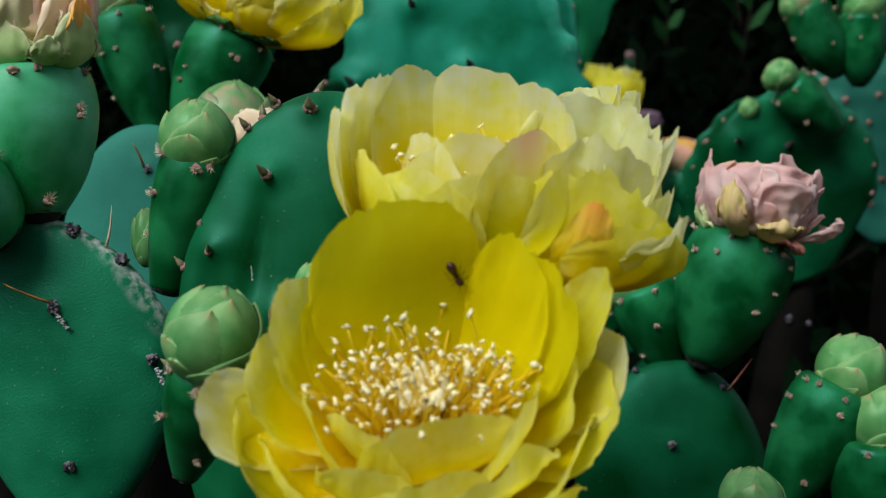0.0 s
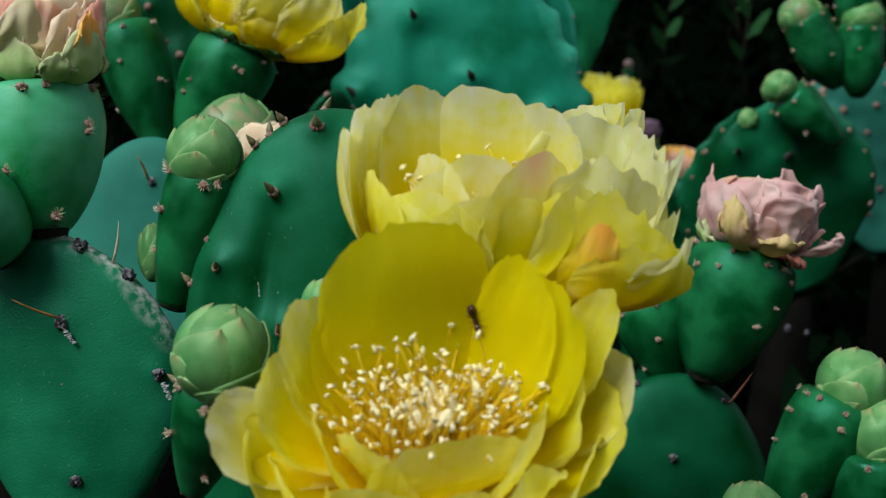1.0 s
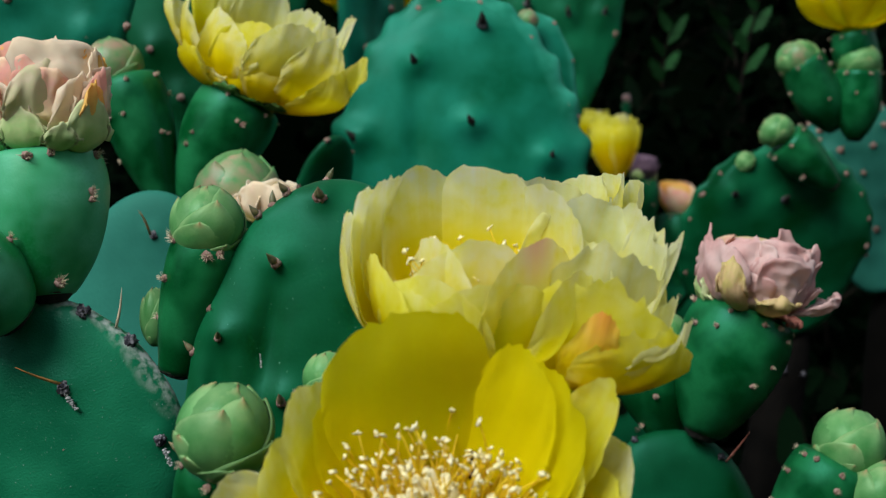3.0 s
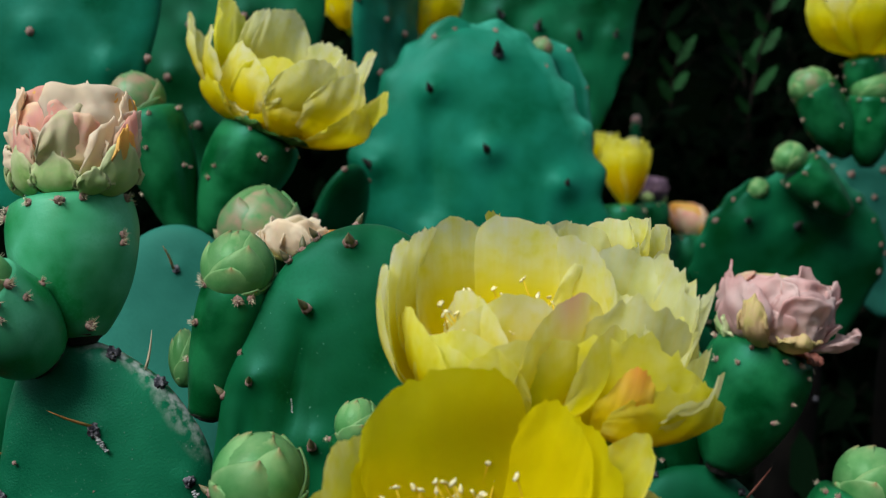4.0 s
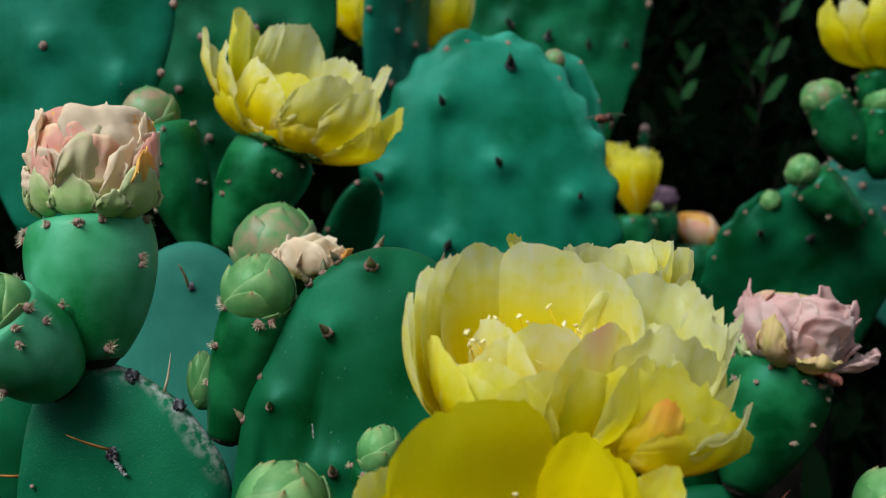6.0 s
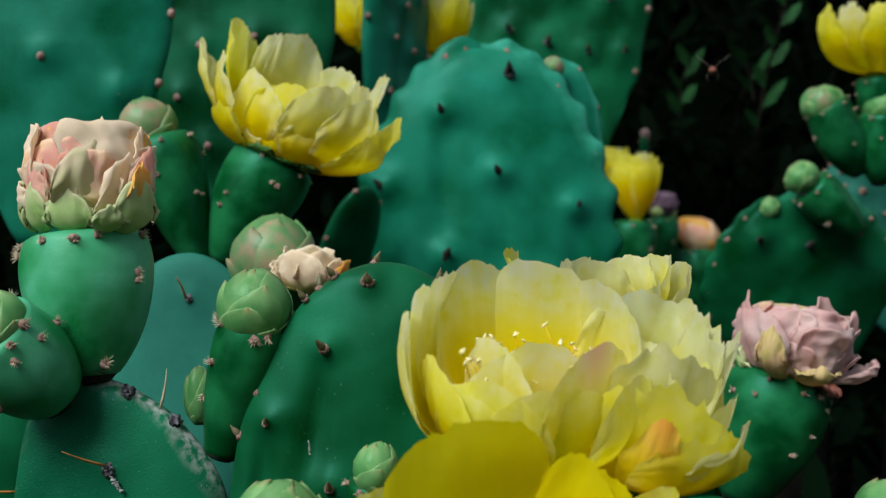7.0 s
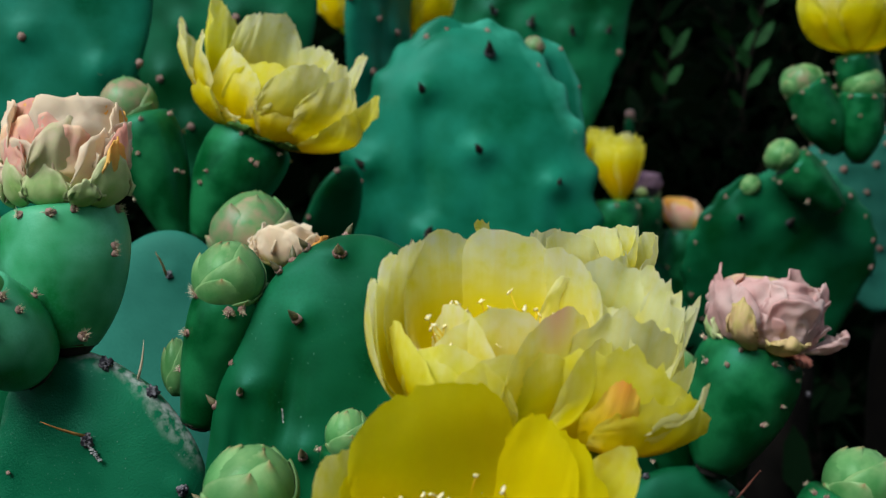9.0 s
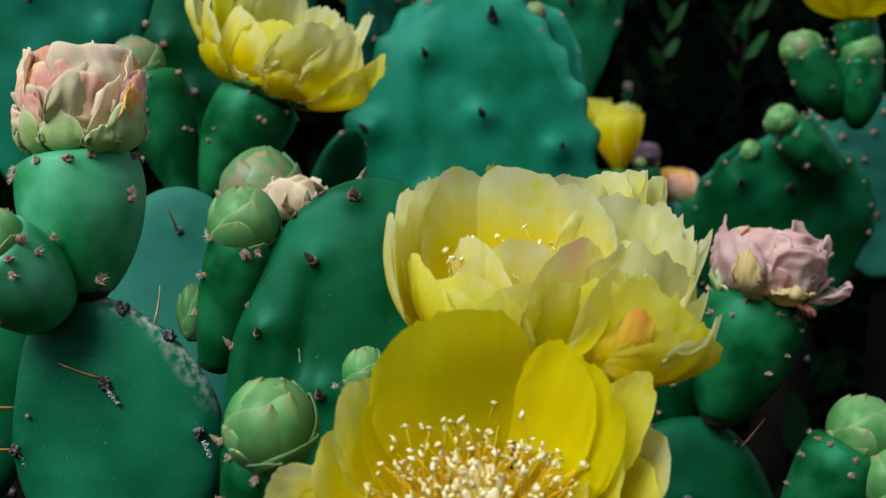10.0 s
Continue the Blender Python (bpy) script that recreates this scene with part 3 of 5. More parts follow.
def stamen_mesh(seed):
    rng = random.Random(seed)
    L = rng.uniform(0.011, 0.017)
    bx, by = rng.uniform(-0.006, 0.006), rng.uniform(-0.006, 0.006)
    pts = [Vector((bx * q * q, by * q * q, L * q)) for q in (0, 0.3, 0.6, 0.85, 1.0)]
    v1, f1 = tube(pts, [0.00022, 0.0002, 0.00018, 0.00016, 0.00014], 5)
    v2, f2 = lump(0.00042, seed, 1.2, 8, 8)
    a = Euler((rng.uniform(0.5, 1.7), rng.uniform(-0.5, 0.5), rng.uniform(0, 6.28))).to_matrix()
    v2 = [a @ Vector((p.x * 0.9, p.y * 0.6, p.z * 1.5)) + pts[-1] for p in v2]
    return mesh_of("stamen", v1, f1, FILAMENT), mesh_of("anther", v2, f2, ANTHER)


STAMENS = [stamen_mesh(s) for s in range(8)]


def stamens(ob, base, axis, count, spread, size=1.0, seed=0, lean=0.75, low=0.0):
    rng = random.Random(seed)
    x = axis.orthogonal().normalized()
    y = axis.cross(x)
    for i in range(count):
        an, q = rng.uniform(0, math.tau), rng.random() ** 0.55
        rad = x * math.cos(an) + y * math.sin(an)
        d = (axis + rad * q * lean).normalized()
        stem_ob = put("stamen", STAMENS[i % 8][0], ob, frame_of(base + rad * spread * q + axis * low, d, x, size * rng.uniform(0.7, 1.15), rng.uniform(0, 360)))
        new("anther", STAMENS[i % 8][1]).parent = stem_ob


def stigma(ob, base, axis, height, lobes=8, size=1.0):
    pts = [base + axis * height * q for q in (0, 0.3, 0.6, 0.85, 1.0)]
    v, f = tube(pts, [r * size for r in (0.0018, 0.0026, 0.0028, 0.0022, 0.0020)], 10)
    style = part("style", v, f, STIGMA, ob)
    x = axis.orthogonal().normalized()
    y = axis.cross(x)
    for i in range(lobes):
        an = i * math.tau / lobes
        rad = x * math.cos(an) + y * math.sin(an)
        p = [pts[-1] + rad * r * size + axis * h * size for r, h in ((0.0005, -0.001), (0.0022, 0.001), (0.0034, 0.0032), (0.0036, 0.0055))]
        v, f = tube(p, [r * size for r in (0.0012, 0.0015, 0.0014, 0.0005)], 7)
        part("stigma_lobe", v, f, STIGMA, style)


def flower(base, aim, petals, label, group="open cactus flowers", seed=0, name="cactus_flower", fringe=0.024, foot=0.3):
    """petals: (tip, width, material, bulge, cup, ruffle, and where the outline begins to round off)."""
    b = W(base)
    axis = (W(aim) - b).normalized()
    ob = thing(name, b, label, "flower", group)
    for i, (tip, wide, mat, bulge, cup, ruffle, *most) in enumerate(petals):
        petal(ob, b, W(tip), wide, axis, mat, bulge, cup, ruffle, 0.004, seed + i * 1.37, most=most[0] if most else 0.6, fringe=fringe, thick=0.0, foot=foot)
    vs, fs = lump(0.006, seed, 0.1, 8, 14, 0.8)
    part("cup", [b + p for p in vs], fs, GREENISH, ob)
    return ob, b, axis


def cup_flower(base, heart, radius, layers, label, group="open cactus flowers", seed=0):
    """A full cup of broad petals that lie close over one another. layers, from inside out: how far out a layer lies, how high it
    reaches, half a petal's width in radians, the petals' bearings in degrees (0 to the right, 270 to the near side), materials."""
    b, h = W(base), W(heart)
    axis, H, R = (h - b).normalized(), (h - b).length, radius / 100
    ob = thing("cactus_flower", b, label, "flower", group)
    x = Wd((1, 0, 0))
    x = (x - axis * x.dot(axis)).normalized()
    y = axis.cross(x)
    rng = random.Random(seed)
    nu, nv = 23, 25
    n = 0
    for out, reach, half, bearings, mats in layers:
        for q, deg in enumerate(bearings):
            an, lean, top = radians(deg) + rng.uniform(-0.08, 0.08), rng.uniform(-0.05, 0.07), reach * rng.uniform(0.95, 1.05)
            pts = []
            for i in range(nu):
                u = i / (nu - 1)
                for k in range(nv):
                    v = -1 + 2 * k / (nv - 1)
                    cut = 0.62 + 0.38 * max(0.0, 1 - abs(v) ** 2.5) ** 0.42
                    s_ = u * top * cut + 0.05 * u ** 5 * (noise.noise(Vector((v * 2.4, n * 2.3, seed))) + 0.7 * noise.noise(Vector((v * 7, n * 1.7, seed + 3))) + 0.25 * max(0.0, noise.noise(Vector((v * 16, n, seed + 5)))))
                    r = 0.12 + 0.88 * math.sin(math.pi / 2 * min(1.0, s_ * 1.25) ** 0.8)
                    r = r * (out + lean * u * u) + 0.02 * max(0.0, s_ - 0.8) * 5 * (0.5 + abs(v)) + 0.035 * u * u * noise.noise(Vector((v * 2.2 + n * 3, u * 2.5, seed))) - 0.02 * v * u
                    a_ = an + v * half * min(1.0, 0.55 + 0.6 * u) + 0.05 * math.sin(n * 2.0) * u
                    pts.append(b + (x * math.cos(a_) + y * math.sin(a_)) * R * r + axis * H * s_ * (1.04 - 0.04 * out))
            leaf_part("petal", pts, nu, nv, 0.0, mats[q % len(mats)], ob)
            n += 1
    vs, fs = lump(0.006, seed, 0.1, 8, 14, 0.8)
    part("cup", [b + p for p in vs], fs, GREENISH, ob)
    return ob, b + axis * H * 0.12, axis


def ring_of(base, aim, radius, rise, count, wide, mat, bulge, cup, ruffle, phase=0.0, jitter=0.1, seed=0):
    """A ring of petal rows for flower(), in the clump's centimetres."""
    rng = random.Random(seed)
    b, a = Vector(base), (Vector(aim) - Vector(base)).normalized()
    x = a.orthogonal().normalized()
    y = a.cross(x)
    out = []
    for i in range(count):
        an = phase + i * math.tau / count + rng.uniform(-jitter, jitter)
        r, h = radius * rng.uniform(0.9, 1.1), rise * rng.uniform(0.92, 1.08)
        out.append((tuple(b + (x * math.cos(an) + y * math.sin(an)) * r + a * h), wide * rng.uniform(0.9, 1.1), mat if not isinstance(mat, list) else mat[i % len(mat)], bulge, cup, ruffle))
    return out


def faded_flower(base, top, radius, label, mats, seed=0, sepal=SEPAL, layers=((0.88, 6), (0.95, 7), (1.0, 5)), group="fading cactus flowers", flare=0.0, sepals=7, box=0.42, rumple=1.05):
    """A closed, wilting flower: crumpled petals folded in over a rumpled heart, with fleshy outer scales round the foot."""
    b, t = W(base), W(top)
    axis = (t - b).normalized()
    H, R = (t - b).length, radius / 100
    ob = thing("faded_flower", b, label, "flower", group)
    x = Wd((1, 0, 0))
    x = (x - axis * x.dot(axis)).normalized()
    y = axis.cross(x)

    def globe(phi, an, k):
        """A boxy globe: phi from the foot (0) to the crown (pi)."""
        out = math.sin(phi) ** box
        h = 0.5 - 0.5 * math.copysign(abs(math.cos(phi)) ** 0.95, math.cos(phi))
        rad = x * math.cos(an) + y * math.sin(an)
        return b + rad * R * out * k * (0.94 + 0.10 * h) * (1 + flare * (h - 0.55)) + axis * H * (0.02 + 0.96 * h * (0.85 + 0.15 * k))

    def fold(phi, an):
        p = Vector((math.sin(phi) * math.cos(an), math.sin(phi) * math.sin(an), math.cos(phi)))
        return 0.14 * rumple * noise.noise(p * 2.4 + Vector((seed * 3, 0, 0))) + 0.06 * rumple * (1 - 2 * abs(noise.noise(p * 4.0 + Vector((0, seed * 2, 0)))))

    core = [globe(0.05 + 3.04 * i / 29, k * math.tau / 40, 0.86 + fold(0.05 + 3.04 * i / 29, k * math.tau / 40)) for i in range(30) for k in range(40)]
    part("heart", core, rings_to_faces(30, 40), mats[0], ob)
    rng = random.Random(seed)
    n = 0
    nu, nv = 23, 21
    for j, (k0, count) in enumerate(layers):
        for i in range(count):
            an = i * math.tau / count + j * 0.7 + rng.uniform(-0.3, 0.3)
            end, half, lift = (rng.uniform(2.5, 3.0), rng.uniform(1.9, 2.7), rng.uniform(1.3, 2.0))[j], rng.uniform(0.42, 0.8), rng.uniform(0.02, 0.16)
            pts = []
            for a_ in range(nu):
                u = a_ / (nu - 1)
                for c_ in range(nv):
                    v = -1 + 2 * c_ / (nv - 1)
                    top = 0.75 + 0.25 * max(0.0, 1 - abs(v) ** 2.4) ** 0.42
                    ripple = noise.noise(Vector((v * 2.4 + n, u * 2.2, seed)))
                    phi = 0.25 + (end - 0.25) * u * top * (1 + 0.06 * noise.noise(Vector((v * 3, n * 1.3, seed))))
                    tilt = an + 0.25 * (u - 0.5) * math.sin(n) + v * half * min(1.0, 0.45 + 1.1 * u) / max(0.75, math.sin(phi) ** 0.5)
                    k = k0 + fold(phi, tilt) * 0.8 + 0.05 * ripple * u + lift * u ** 5 + 0.09 * abs(v) ** 3 * math.sin(n * 2.1 + v) + 0.015 * noise.noise(Vector((v * 5 + n, u * 5, seed)))
                    pts.append(globe(min(phi, 3.05), tilt, k))
            nn = grid_normals(pts, nu, nv)
            v_, f_ = shell(pts, nu, nv, 0.0005, lambda q: nn[q])
            made = part("petal", v_, f_, mats[n % len(mats)], ob)
            mark(made, "along", [q // nv / (nu - 1) for q in range(nu * nv)] * 2)
            n += 1
    for i in range(sepals):
        an = i * math.tau / sepals + 0.3 + seed
        rad = x * math.cos(an) + y * math.sin(an)
        tip = b + rad * R * 1.0 + axis * H * rng.uniform(0.25, 0.6)
        petal(ob, b + rad * R * 0.3, tip, R * 100 * rng.uniform(0.85, 1.2), axis, sepal, 0.9, 0.5, 0.001, 0.1, seed + i, 0.5, 0.0012, 0.5, name="sepal", fringe=0.01)
    return ob



def spine(pad, at, tip, mat=SPINE, r=0.0005, bend=0.03):
    v, f = needle(W(at), W(tip), r, bend)
    part("spine", v, f, mat, pad, "stiff orange spine")


def sap(pad, at, end, seed=0, thick=1.0):
    """A crust of dried sap that ran down from an areole."""
    a, b = W(at), W(end)
    rng = random.Random(seed)
    pieces = []
    for q in range(22):
        v, f = lump(rng.uniform(0.0002, 0.00062) * thick, seed + q, 1.2, 6, 7, 0.6)
        at_ = a.lerp(b, min(1.0, (q + rng.uniform(0, 1)) / 22)) + Vector((rng.uniform(-0.0006, 0.0006) * thick, 0, 0))
        pieces.append(([p + at_ for p in v], f, 0))
    v, f, _ = join(*pieces)
    part("dried_sap", v, f, WAX, pad, "white crust of dried sap")


# ---- ground and the shade round the clump ----
def ground():
    n, span = 60, 40.0
    vs, fs = [], []
    for i in range(n):
        for k in range(n):
            x, y = ((2 * q / (n - 1) - 1) for q in (k, i))
            x, y = math.copysign(abs(x) ** 2.2, x) * span, math.copysign(abs(y) ** 2.2, y) * span
            vs.append((x, y, 0.02 * noise.noise(Vector((x * 3, y * 3, 0)))))
    fs = [(i * n + k, i * n + k + 1, (i + 1) * n + k + 1, (i + 1) * n + k) for i in range(n - 1) for k in range(n - 1)]
    tagged(new("ground", mesh_of("ground", vs, fs, SOIL)), "bare soil under the cactus clump, coloured near black for its shade", "ground", kind="structure")


def leaf_quad(at, d, n, L, wd):
    s = d.cross(n).normalized() * wd
    return [at, at + d * L * 0.35 + s - n * wd * 0.25, at + d * L * 0.35 - n * wd * 0.1, at + d * L * 0.35 - s - n * wd * 0.25, at + d * L * 0.75 + s * 0.75, at + d * L * 0.75 - s * 0.75, at + d * L]


LEAF_FACES = [(0, 1, 2), (0, 2, 3), (1, 4, 6, 2), (2, 6, 5, 3)]


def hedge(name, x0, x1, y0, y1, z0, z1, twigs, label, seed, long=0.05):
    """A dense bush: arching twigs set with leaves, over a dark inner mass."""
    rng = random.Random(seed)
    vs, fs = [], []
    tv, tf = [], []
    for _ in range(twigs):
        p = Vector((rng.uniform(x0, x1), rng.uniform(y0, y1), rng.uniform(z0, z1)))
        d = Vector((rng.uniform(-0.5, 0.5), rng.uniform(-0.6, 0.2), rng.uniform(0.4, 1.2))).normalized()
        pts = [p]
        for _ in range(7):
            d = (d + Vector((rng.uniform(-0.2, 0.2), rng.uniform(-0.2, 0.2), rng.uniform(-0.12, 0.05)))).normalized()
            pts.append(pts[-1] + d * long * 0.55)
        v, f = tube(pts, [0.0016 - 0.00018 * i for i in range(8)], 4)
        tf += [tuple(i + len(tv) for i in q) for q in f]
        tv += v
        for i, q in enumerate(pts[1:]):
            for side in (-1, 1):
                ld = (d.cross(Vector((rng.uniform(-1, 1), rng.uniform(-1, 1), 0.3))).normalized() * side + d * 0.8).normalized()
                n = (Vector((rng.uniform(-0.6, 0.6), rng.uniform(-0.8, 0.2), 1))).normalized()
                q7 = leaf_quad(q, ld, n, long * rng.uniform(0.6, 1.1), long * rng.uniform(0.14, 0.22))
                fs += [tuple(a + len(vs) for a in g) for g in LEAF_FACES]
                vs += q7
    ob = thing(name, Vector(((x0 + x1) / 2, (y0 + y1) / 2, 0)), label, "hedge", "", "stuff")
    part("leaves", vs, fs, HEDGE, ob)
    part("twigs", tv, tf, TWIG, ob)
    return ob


# A plain near-black bulk, for backdrop shade and for unseen light blockers.
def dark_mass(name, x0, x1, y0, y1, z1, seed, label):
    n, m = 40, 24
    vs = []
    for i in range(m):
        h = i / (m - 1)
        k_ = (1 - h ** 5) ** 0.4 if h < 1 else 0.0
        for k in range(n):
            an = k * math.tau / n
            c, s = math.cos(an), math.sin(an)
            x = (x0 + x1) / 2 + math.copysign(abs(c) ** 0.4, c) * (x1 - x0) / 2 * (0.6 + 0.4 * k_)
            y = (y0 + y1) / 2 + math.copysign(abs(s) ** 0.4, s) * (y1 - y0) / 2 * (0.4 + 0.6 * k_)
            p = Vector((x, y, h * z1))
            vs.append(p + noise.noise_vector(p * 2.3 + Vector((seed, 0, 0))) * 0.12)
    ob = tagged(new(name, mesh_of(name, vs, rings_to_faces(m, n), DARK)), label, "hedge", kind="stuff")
    return ob


ground()
# Backdrop added so the hedge's deep shade stands as a solid mass.
dark_mass("hedge_depth", -3.2, 3.2, 2.3, 3.4, 1.45, 1, "near-black mass added behind the hedge as its deep shade")
# Unseen masses added behind and beside the camera to cut low sky light.
dark_mass("hedge_depth", -3.2, 3.2, -3.6, -2.6, 2.5, 2, "unseen tall dark mass added behind the camera to block front sky")
dark_mass("hedge_depth", -3.6, -2.6, -2.2, 2.6, 0.9, 3, "unseen low dark mass added at the side to block low sky")
dark_mass("hedge_depth", 2.6, 3.6, -2.2, 2.6, 0.9, 4, "unseen low dark mass added at the side to block low sky")
hedge("hedge", -0.9, 1.3, 1.25, 2.2, 0.2, 1.05, 800, "leafy hedge behind the cactus, its deep shade put into the leaf colour", 21)

# Added leaves that blacken the gaps where there is only shade.
hedge("gap_shade_leaves", -0.7, 1.0, 0.8, 1.3, 0.02, 0.45, 320, "near-black leaves added to keep the gaps under the clump dark", 23)


# ---- pads ----
LEFT_PAD = cactus_pad((-11.06, 35.7, -8.33), (-11.23, 35.4, 1.01), 6.6, 1.8, "old blue-green cactus pad with orange spines and a corky grey rim", PAD_OLD, most=0.52, kind="old", cork_or_rimlight=1.0,
                      marks=[(-10.98, 35.2, -6.36), (-14.14, 35.2, -3.81), (-11.32, 34.7, -1.69), (-10.97, 34.9, 0.53), (-8.58, 34.7, -3.24), (-9.52, 34.9, -0.34)], seed=1, lumpy=0.5, round_top=1.7, skew=-0.48, rind=0.62, size=1.15, nr=90, ns=96)
for n_, spot in enumerate(((-13.77, 34.8, -2.74), (-10.88, 34.7, -3.14), (-11.34, 34.7, -3.53))):
    put("areole", AREOLES["far"][n_], LEFT_PAD[0], frame_of(W(spot), Wd((0, -1, 0)), None, 0.55))
CENTRE_PAD = cactus_pad((-4.47, 33.6, -9.92), (-2.96, 33.76, 4.48), 7.92, 2.3, "smooth young dark green cactus pad with fleshy cone-shaped leaves", PAD, most=0.5, foot=0.35, kind="nub",
                        marks=[(-4.85, 32.32, 2.04), (-6.42, 32, -0.06), (-3.62, 32.8, 3.9), (-3.74, 32.8, 3.93), (-4.64, 32, -1.82), (-4.76, 33.6, 4.09), (-5.51, 33.6, 3.41)], rim=10, seed=2, lumpy=1.0, nr=90, ns=96, furrow=3.0, knob=1.3, size=1.05, rim_kind="nub")
SLATE_PAD = cactus_pad((-12.24, 47.2, -7.33), (-11.67, 47.2, 4.96), 6.64, 1.3, "pale slate-blue cactus pad behind the fruits", SLATE, kind="old", marks=[(-11.6, 46, 3.15)], seed=3, lumpy=0.4)
LOW_PAD = cactus_pad((8.69, 46, -16.21), (9.02, 46, -4.3), 7.72, 2.2, "dark green cactus pad bearing fruits, half in shade", PAD, most=0.5, kind="old", marks=[(10.71, 44.4, -5.27), (8.67, 44.8, -7.41), (6.54, 44.8, -4.68)], seed=4, lumpy=0.7)
# Rim light is painted into the skin of this pad and three more.
cactus_pad((1.39, 66.8, -6.65), (0.62, 66.8, 17.24), 14.25, 3.0, "large upright blue-green cactus pad with knobbly areoles", PAD_FAR, most=0.5, kind="dark", size=2.0, scallop=3.0,
           marks=[(-1.6, 65.6, 13.3), (1.6, 64.8, 9.93), (-4.83, 65.6, 9.1), (5.91, 64.8, 8.11), (2.08, 65.6, 15.64), (-1.35, 64.8, 5.28)], rim=18, cork_or_rimlight=0.8, seed=5, lumpy=0.8, round_top=2.0, nr=90, ns=110, furrow=1.5, knob=2.0)
cactus_pad((4.39, 71.2, 0.92), (5.42, 71.2, 17.5), 6.38, 1.6, "narrow cactus pad standing behind the large one", PAD_FAR, kind="dark", size=1.3, rim=8, cork_or_rimlight=1.0, seed=6, scallop=1.3)
cactus_pad((6.6, 96, 9.36), (8.78, 96, 43.86), 15.11, 2.0, "large green cactus pad at the back of the clump", PAD, kind="dark", size=2.2, scallop=1.6, grid=(7, 4), rim=14, seed=7, lumpy=0.8, knob=1.8, furrow=0.8)
cactus_pad((-4.98, 80, 9.36), (-4.71, 80, 32.26), 8.20, 2.0, "cactus pad seen edge-on at the back", PAD_FAR, turn=62, kind="far", size=1.7, grid=(6, 3), rim=8, seed=8)
cactus_pad((-19.47, 54, 5.33), (-19.13, 54, 26.89), 10.48, 1.8, "broad green cactus pad with pale areoles", PAD_FAR, kind="far", size=1.6, marks=[(-19.82, 52.8, 13.92), (-16.34, 52.8, 12.3), (-18.91, 52.8, 9.5)], rim=14, cork_or_rimlight=0.9, seed=9, knob=1.6)
cactus_pad((-13.16, 67.2, 7.29), (-13.54, 67.2, 29.8), 11.22, 1.8, "cactus pad in the shade behind the yellow flower", PAD, kind="far", size=1.7, grid=(6, 3), seed=10)
cactus_pad((-7.98, 66.4, 1.56), (-5.7, 61.6, 8.82), 3.77, 1.2, "small teal cactus pad deep in the clump", PAD, kind="far", size=1.2, rim=4, turn=50, seed=11)
cactus_pad((23.74, 78.0, -1.88), (19.47, 74.0, 9.33), 12.6, 1.8, "dark green cactus pad with a row of rim buds", PAD, most=0.5, kind="dark", size=1.8, scallop=2.0, marks=[(18.49, 73.0, 6.51), (21.69, 73.0, 6.12), (20.13, 74.0, 1.94)], rim=14, cork_or_rimlight=0.7, seed=12, round_top=1.9)
cactus_pad((32.4, 84.6, 0.5), (30.6, 88.0, 14.6), 10.80, 1.8, "blue-green cactus pad behind the budding fruits", SLATE, kind="far", size=1.8, grid=(6, 3), rim=8, seed=13)

cactus_pad((-16.58, 38.5, -6.34), (-16.02, 38.2, 0.71), 3.6, 1.6, "dark green cactus pad behind the old pad", PAD, kind="old", seed=14, lumpy=0.6)
spine(LEFT_PAD[0], (-11.37, 34.48, -1.58), (-12.32, 33.2, -0.97))
spine(LEFT_PAD[0], (-10, 35.2, 0.07), (-9.76, 34.88, 1.28), SPINE_PALE, 0.0005)
spine(LEFT_PAD[0], (-14.5, 36, -2.64), (-15.44, 35.2, -2.43))
spine(LEFT_PAD[0], (-14.36, 35.6, -3.89), (-15.29, 34.8, -3.69))
spine(SLATE_PAD[0], (-11.55, 45.76, 3.16), (-11.77, 44.8, 4.04), SPINE, 0.0006)
spine(LOW_PAD[0], (10.65, 44.24, -5.27), (11.27, 43.2, -3.98), WOOL_RED, 0.0005)
for n_, (p, q) in enumerate((((-11.29, 34.48, -1.82), (-10.94, 34.48, -2.32)), ((-8.34, 34.56, -3.44), (-8.16, 34.64, -3.98)), ((-10.79, 35.04, -6.58), (-10.39, 35.04, -7.27)), ((-14.06, 35.04, -3.95), (-13.81, 35.12, -4.49)))):
    sap(LEFT_PAD[0], p, q, n_)

sap(CENTRE_PAD[0], (-5.22, 32.24, -0.46), (-5.18, 32.24, -0.86), 9, 0.35)

# ---- fruits and buds ----
cactus_fruit((-11.97, 35.3, 1.01), (-12.44, 35.5, 5.16), 1.96, "plump green cactus fruit carrying a wilting flower", FRUIT_BLOOM_LIT, seed=1, count=4, marks=[(-12.21, 34, 5.05), (-10.58, 34.32, 4.14), (-14.39, 34.4, 4.58), (-11.49, 34.4, 1.42)], rimmed=7, foot=0.34, swell=0.86, belly=0.74, size=1.15)
WILTED = faded_flower((-12.34, 35.6, 5.35), (-12.49, 35.8, 8.79), 1.8, "wilting peach and pink cactus flower folded shut", [AMBER, CREAM, PEACH, CREAM, PEACH, CREAM], seed=2, sepals=0)
for n_, (tip, wide, mat) in enumerate((((-13.26, 34.88, 8.24), 2.4, CREAM), ((-12.42, 34.56, 8.34), 2.6, PEACH), ((-11.79, 34.72, 8.44), 2.6, CREAM), ((-11.14, 35.2, 8.35), 2.4, AMBER), ((-10.46, 34.88, 7.46), 2.4, CREAM),
                                        ((-13.93, 34.72, 7.5), 2.2, PEACH), ((-14.32, 35.2, 6.77), 1.6, CREAM))):
    petal(WILTED, W((-12.43, 35.36, 5.55)), W(tip), wide, Wd((0, 0, 1)), mat, 0.95, 0.5, 0.003, 0.02, 3.3 + n_ * 1.7, foot=0.5, crumple=0.0012)
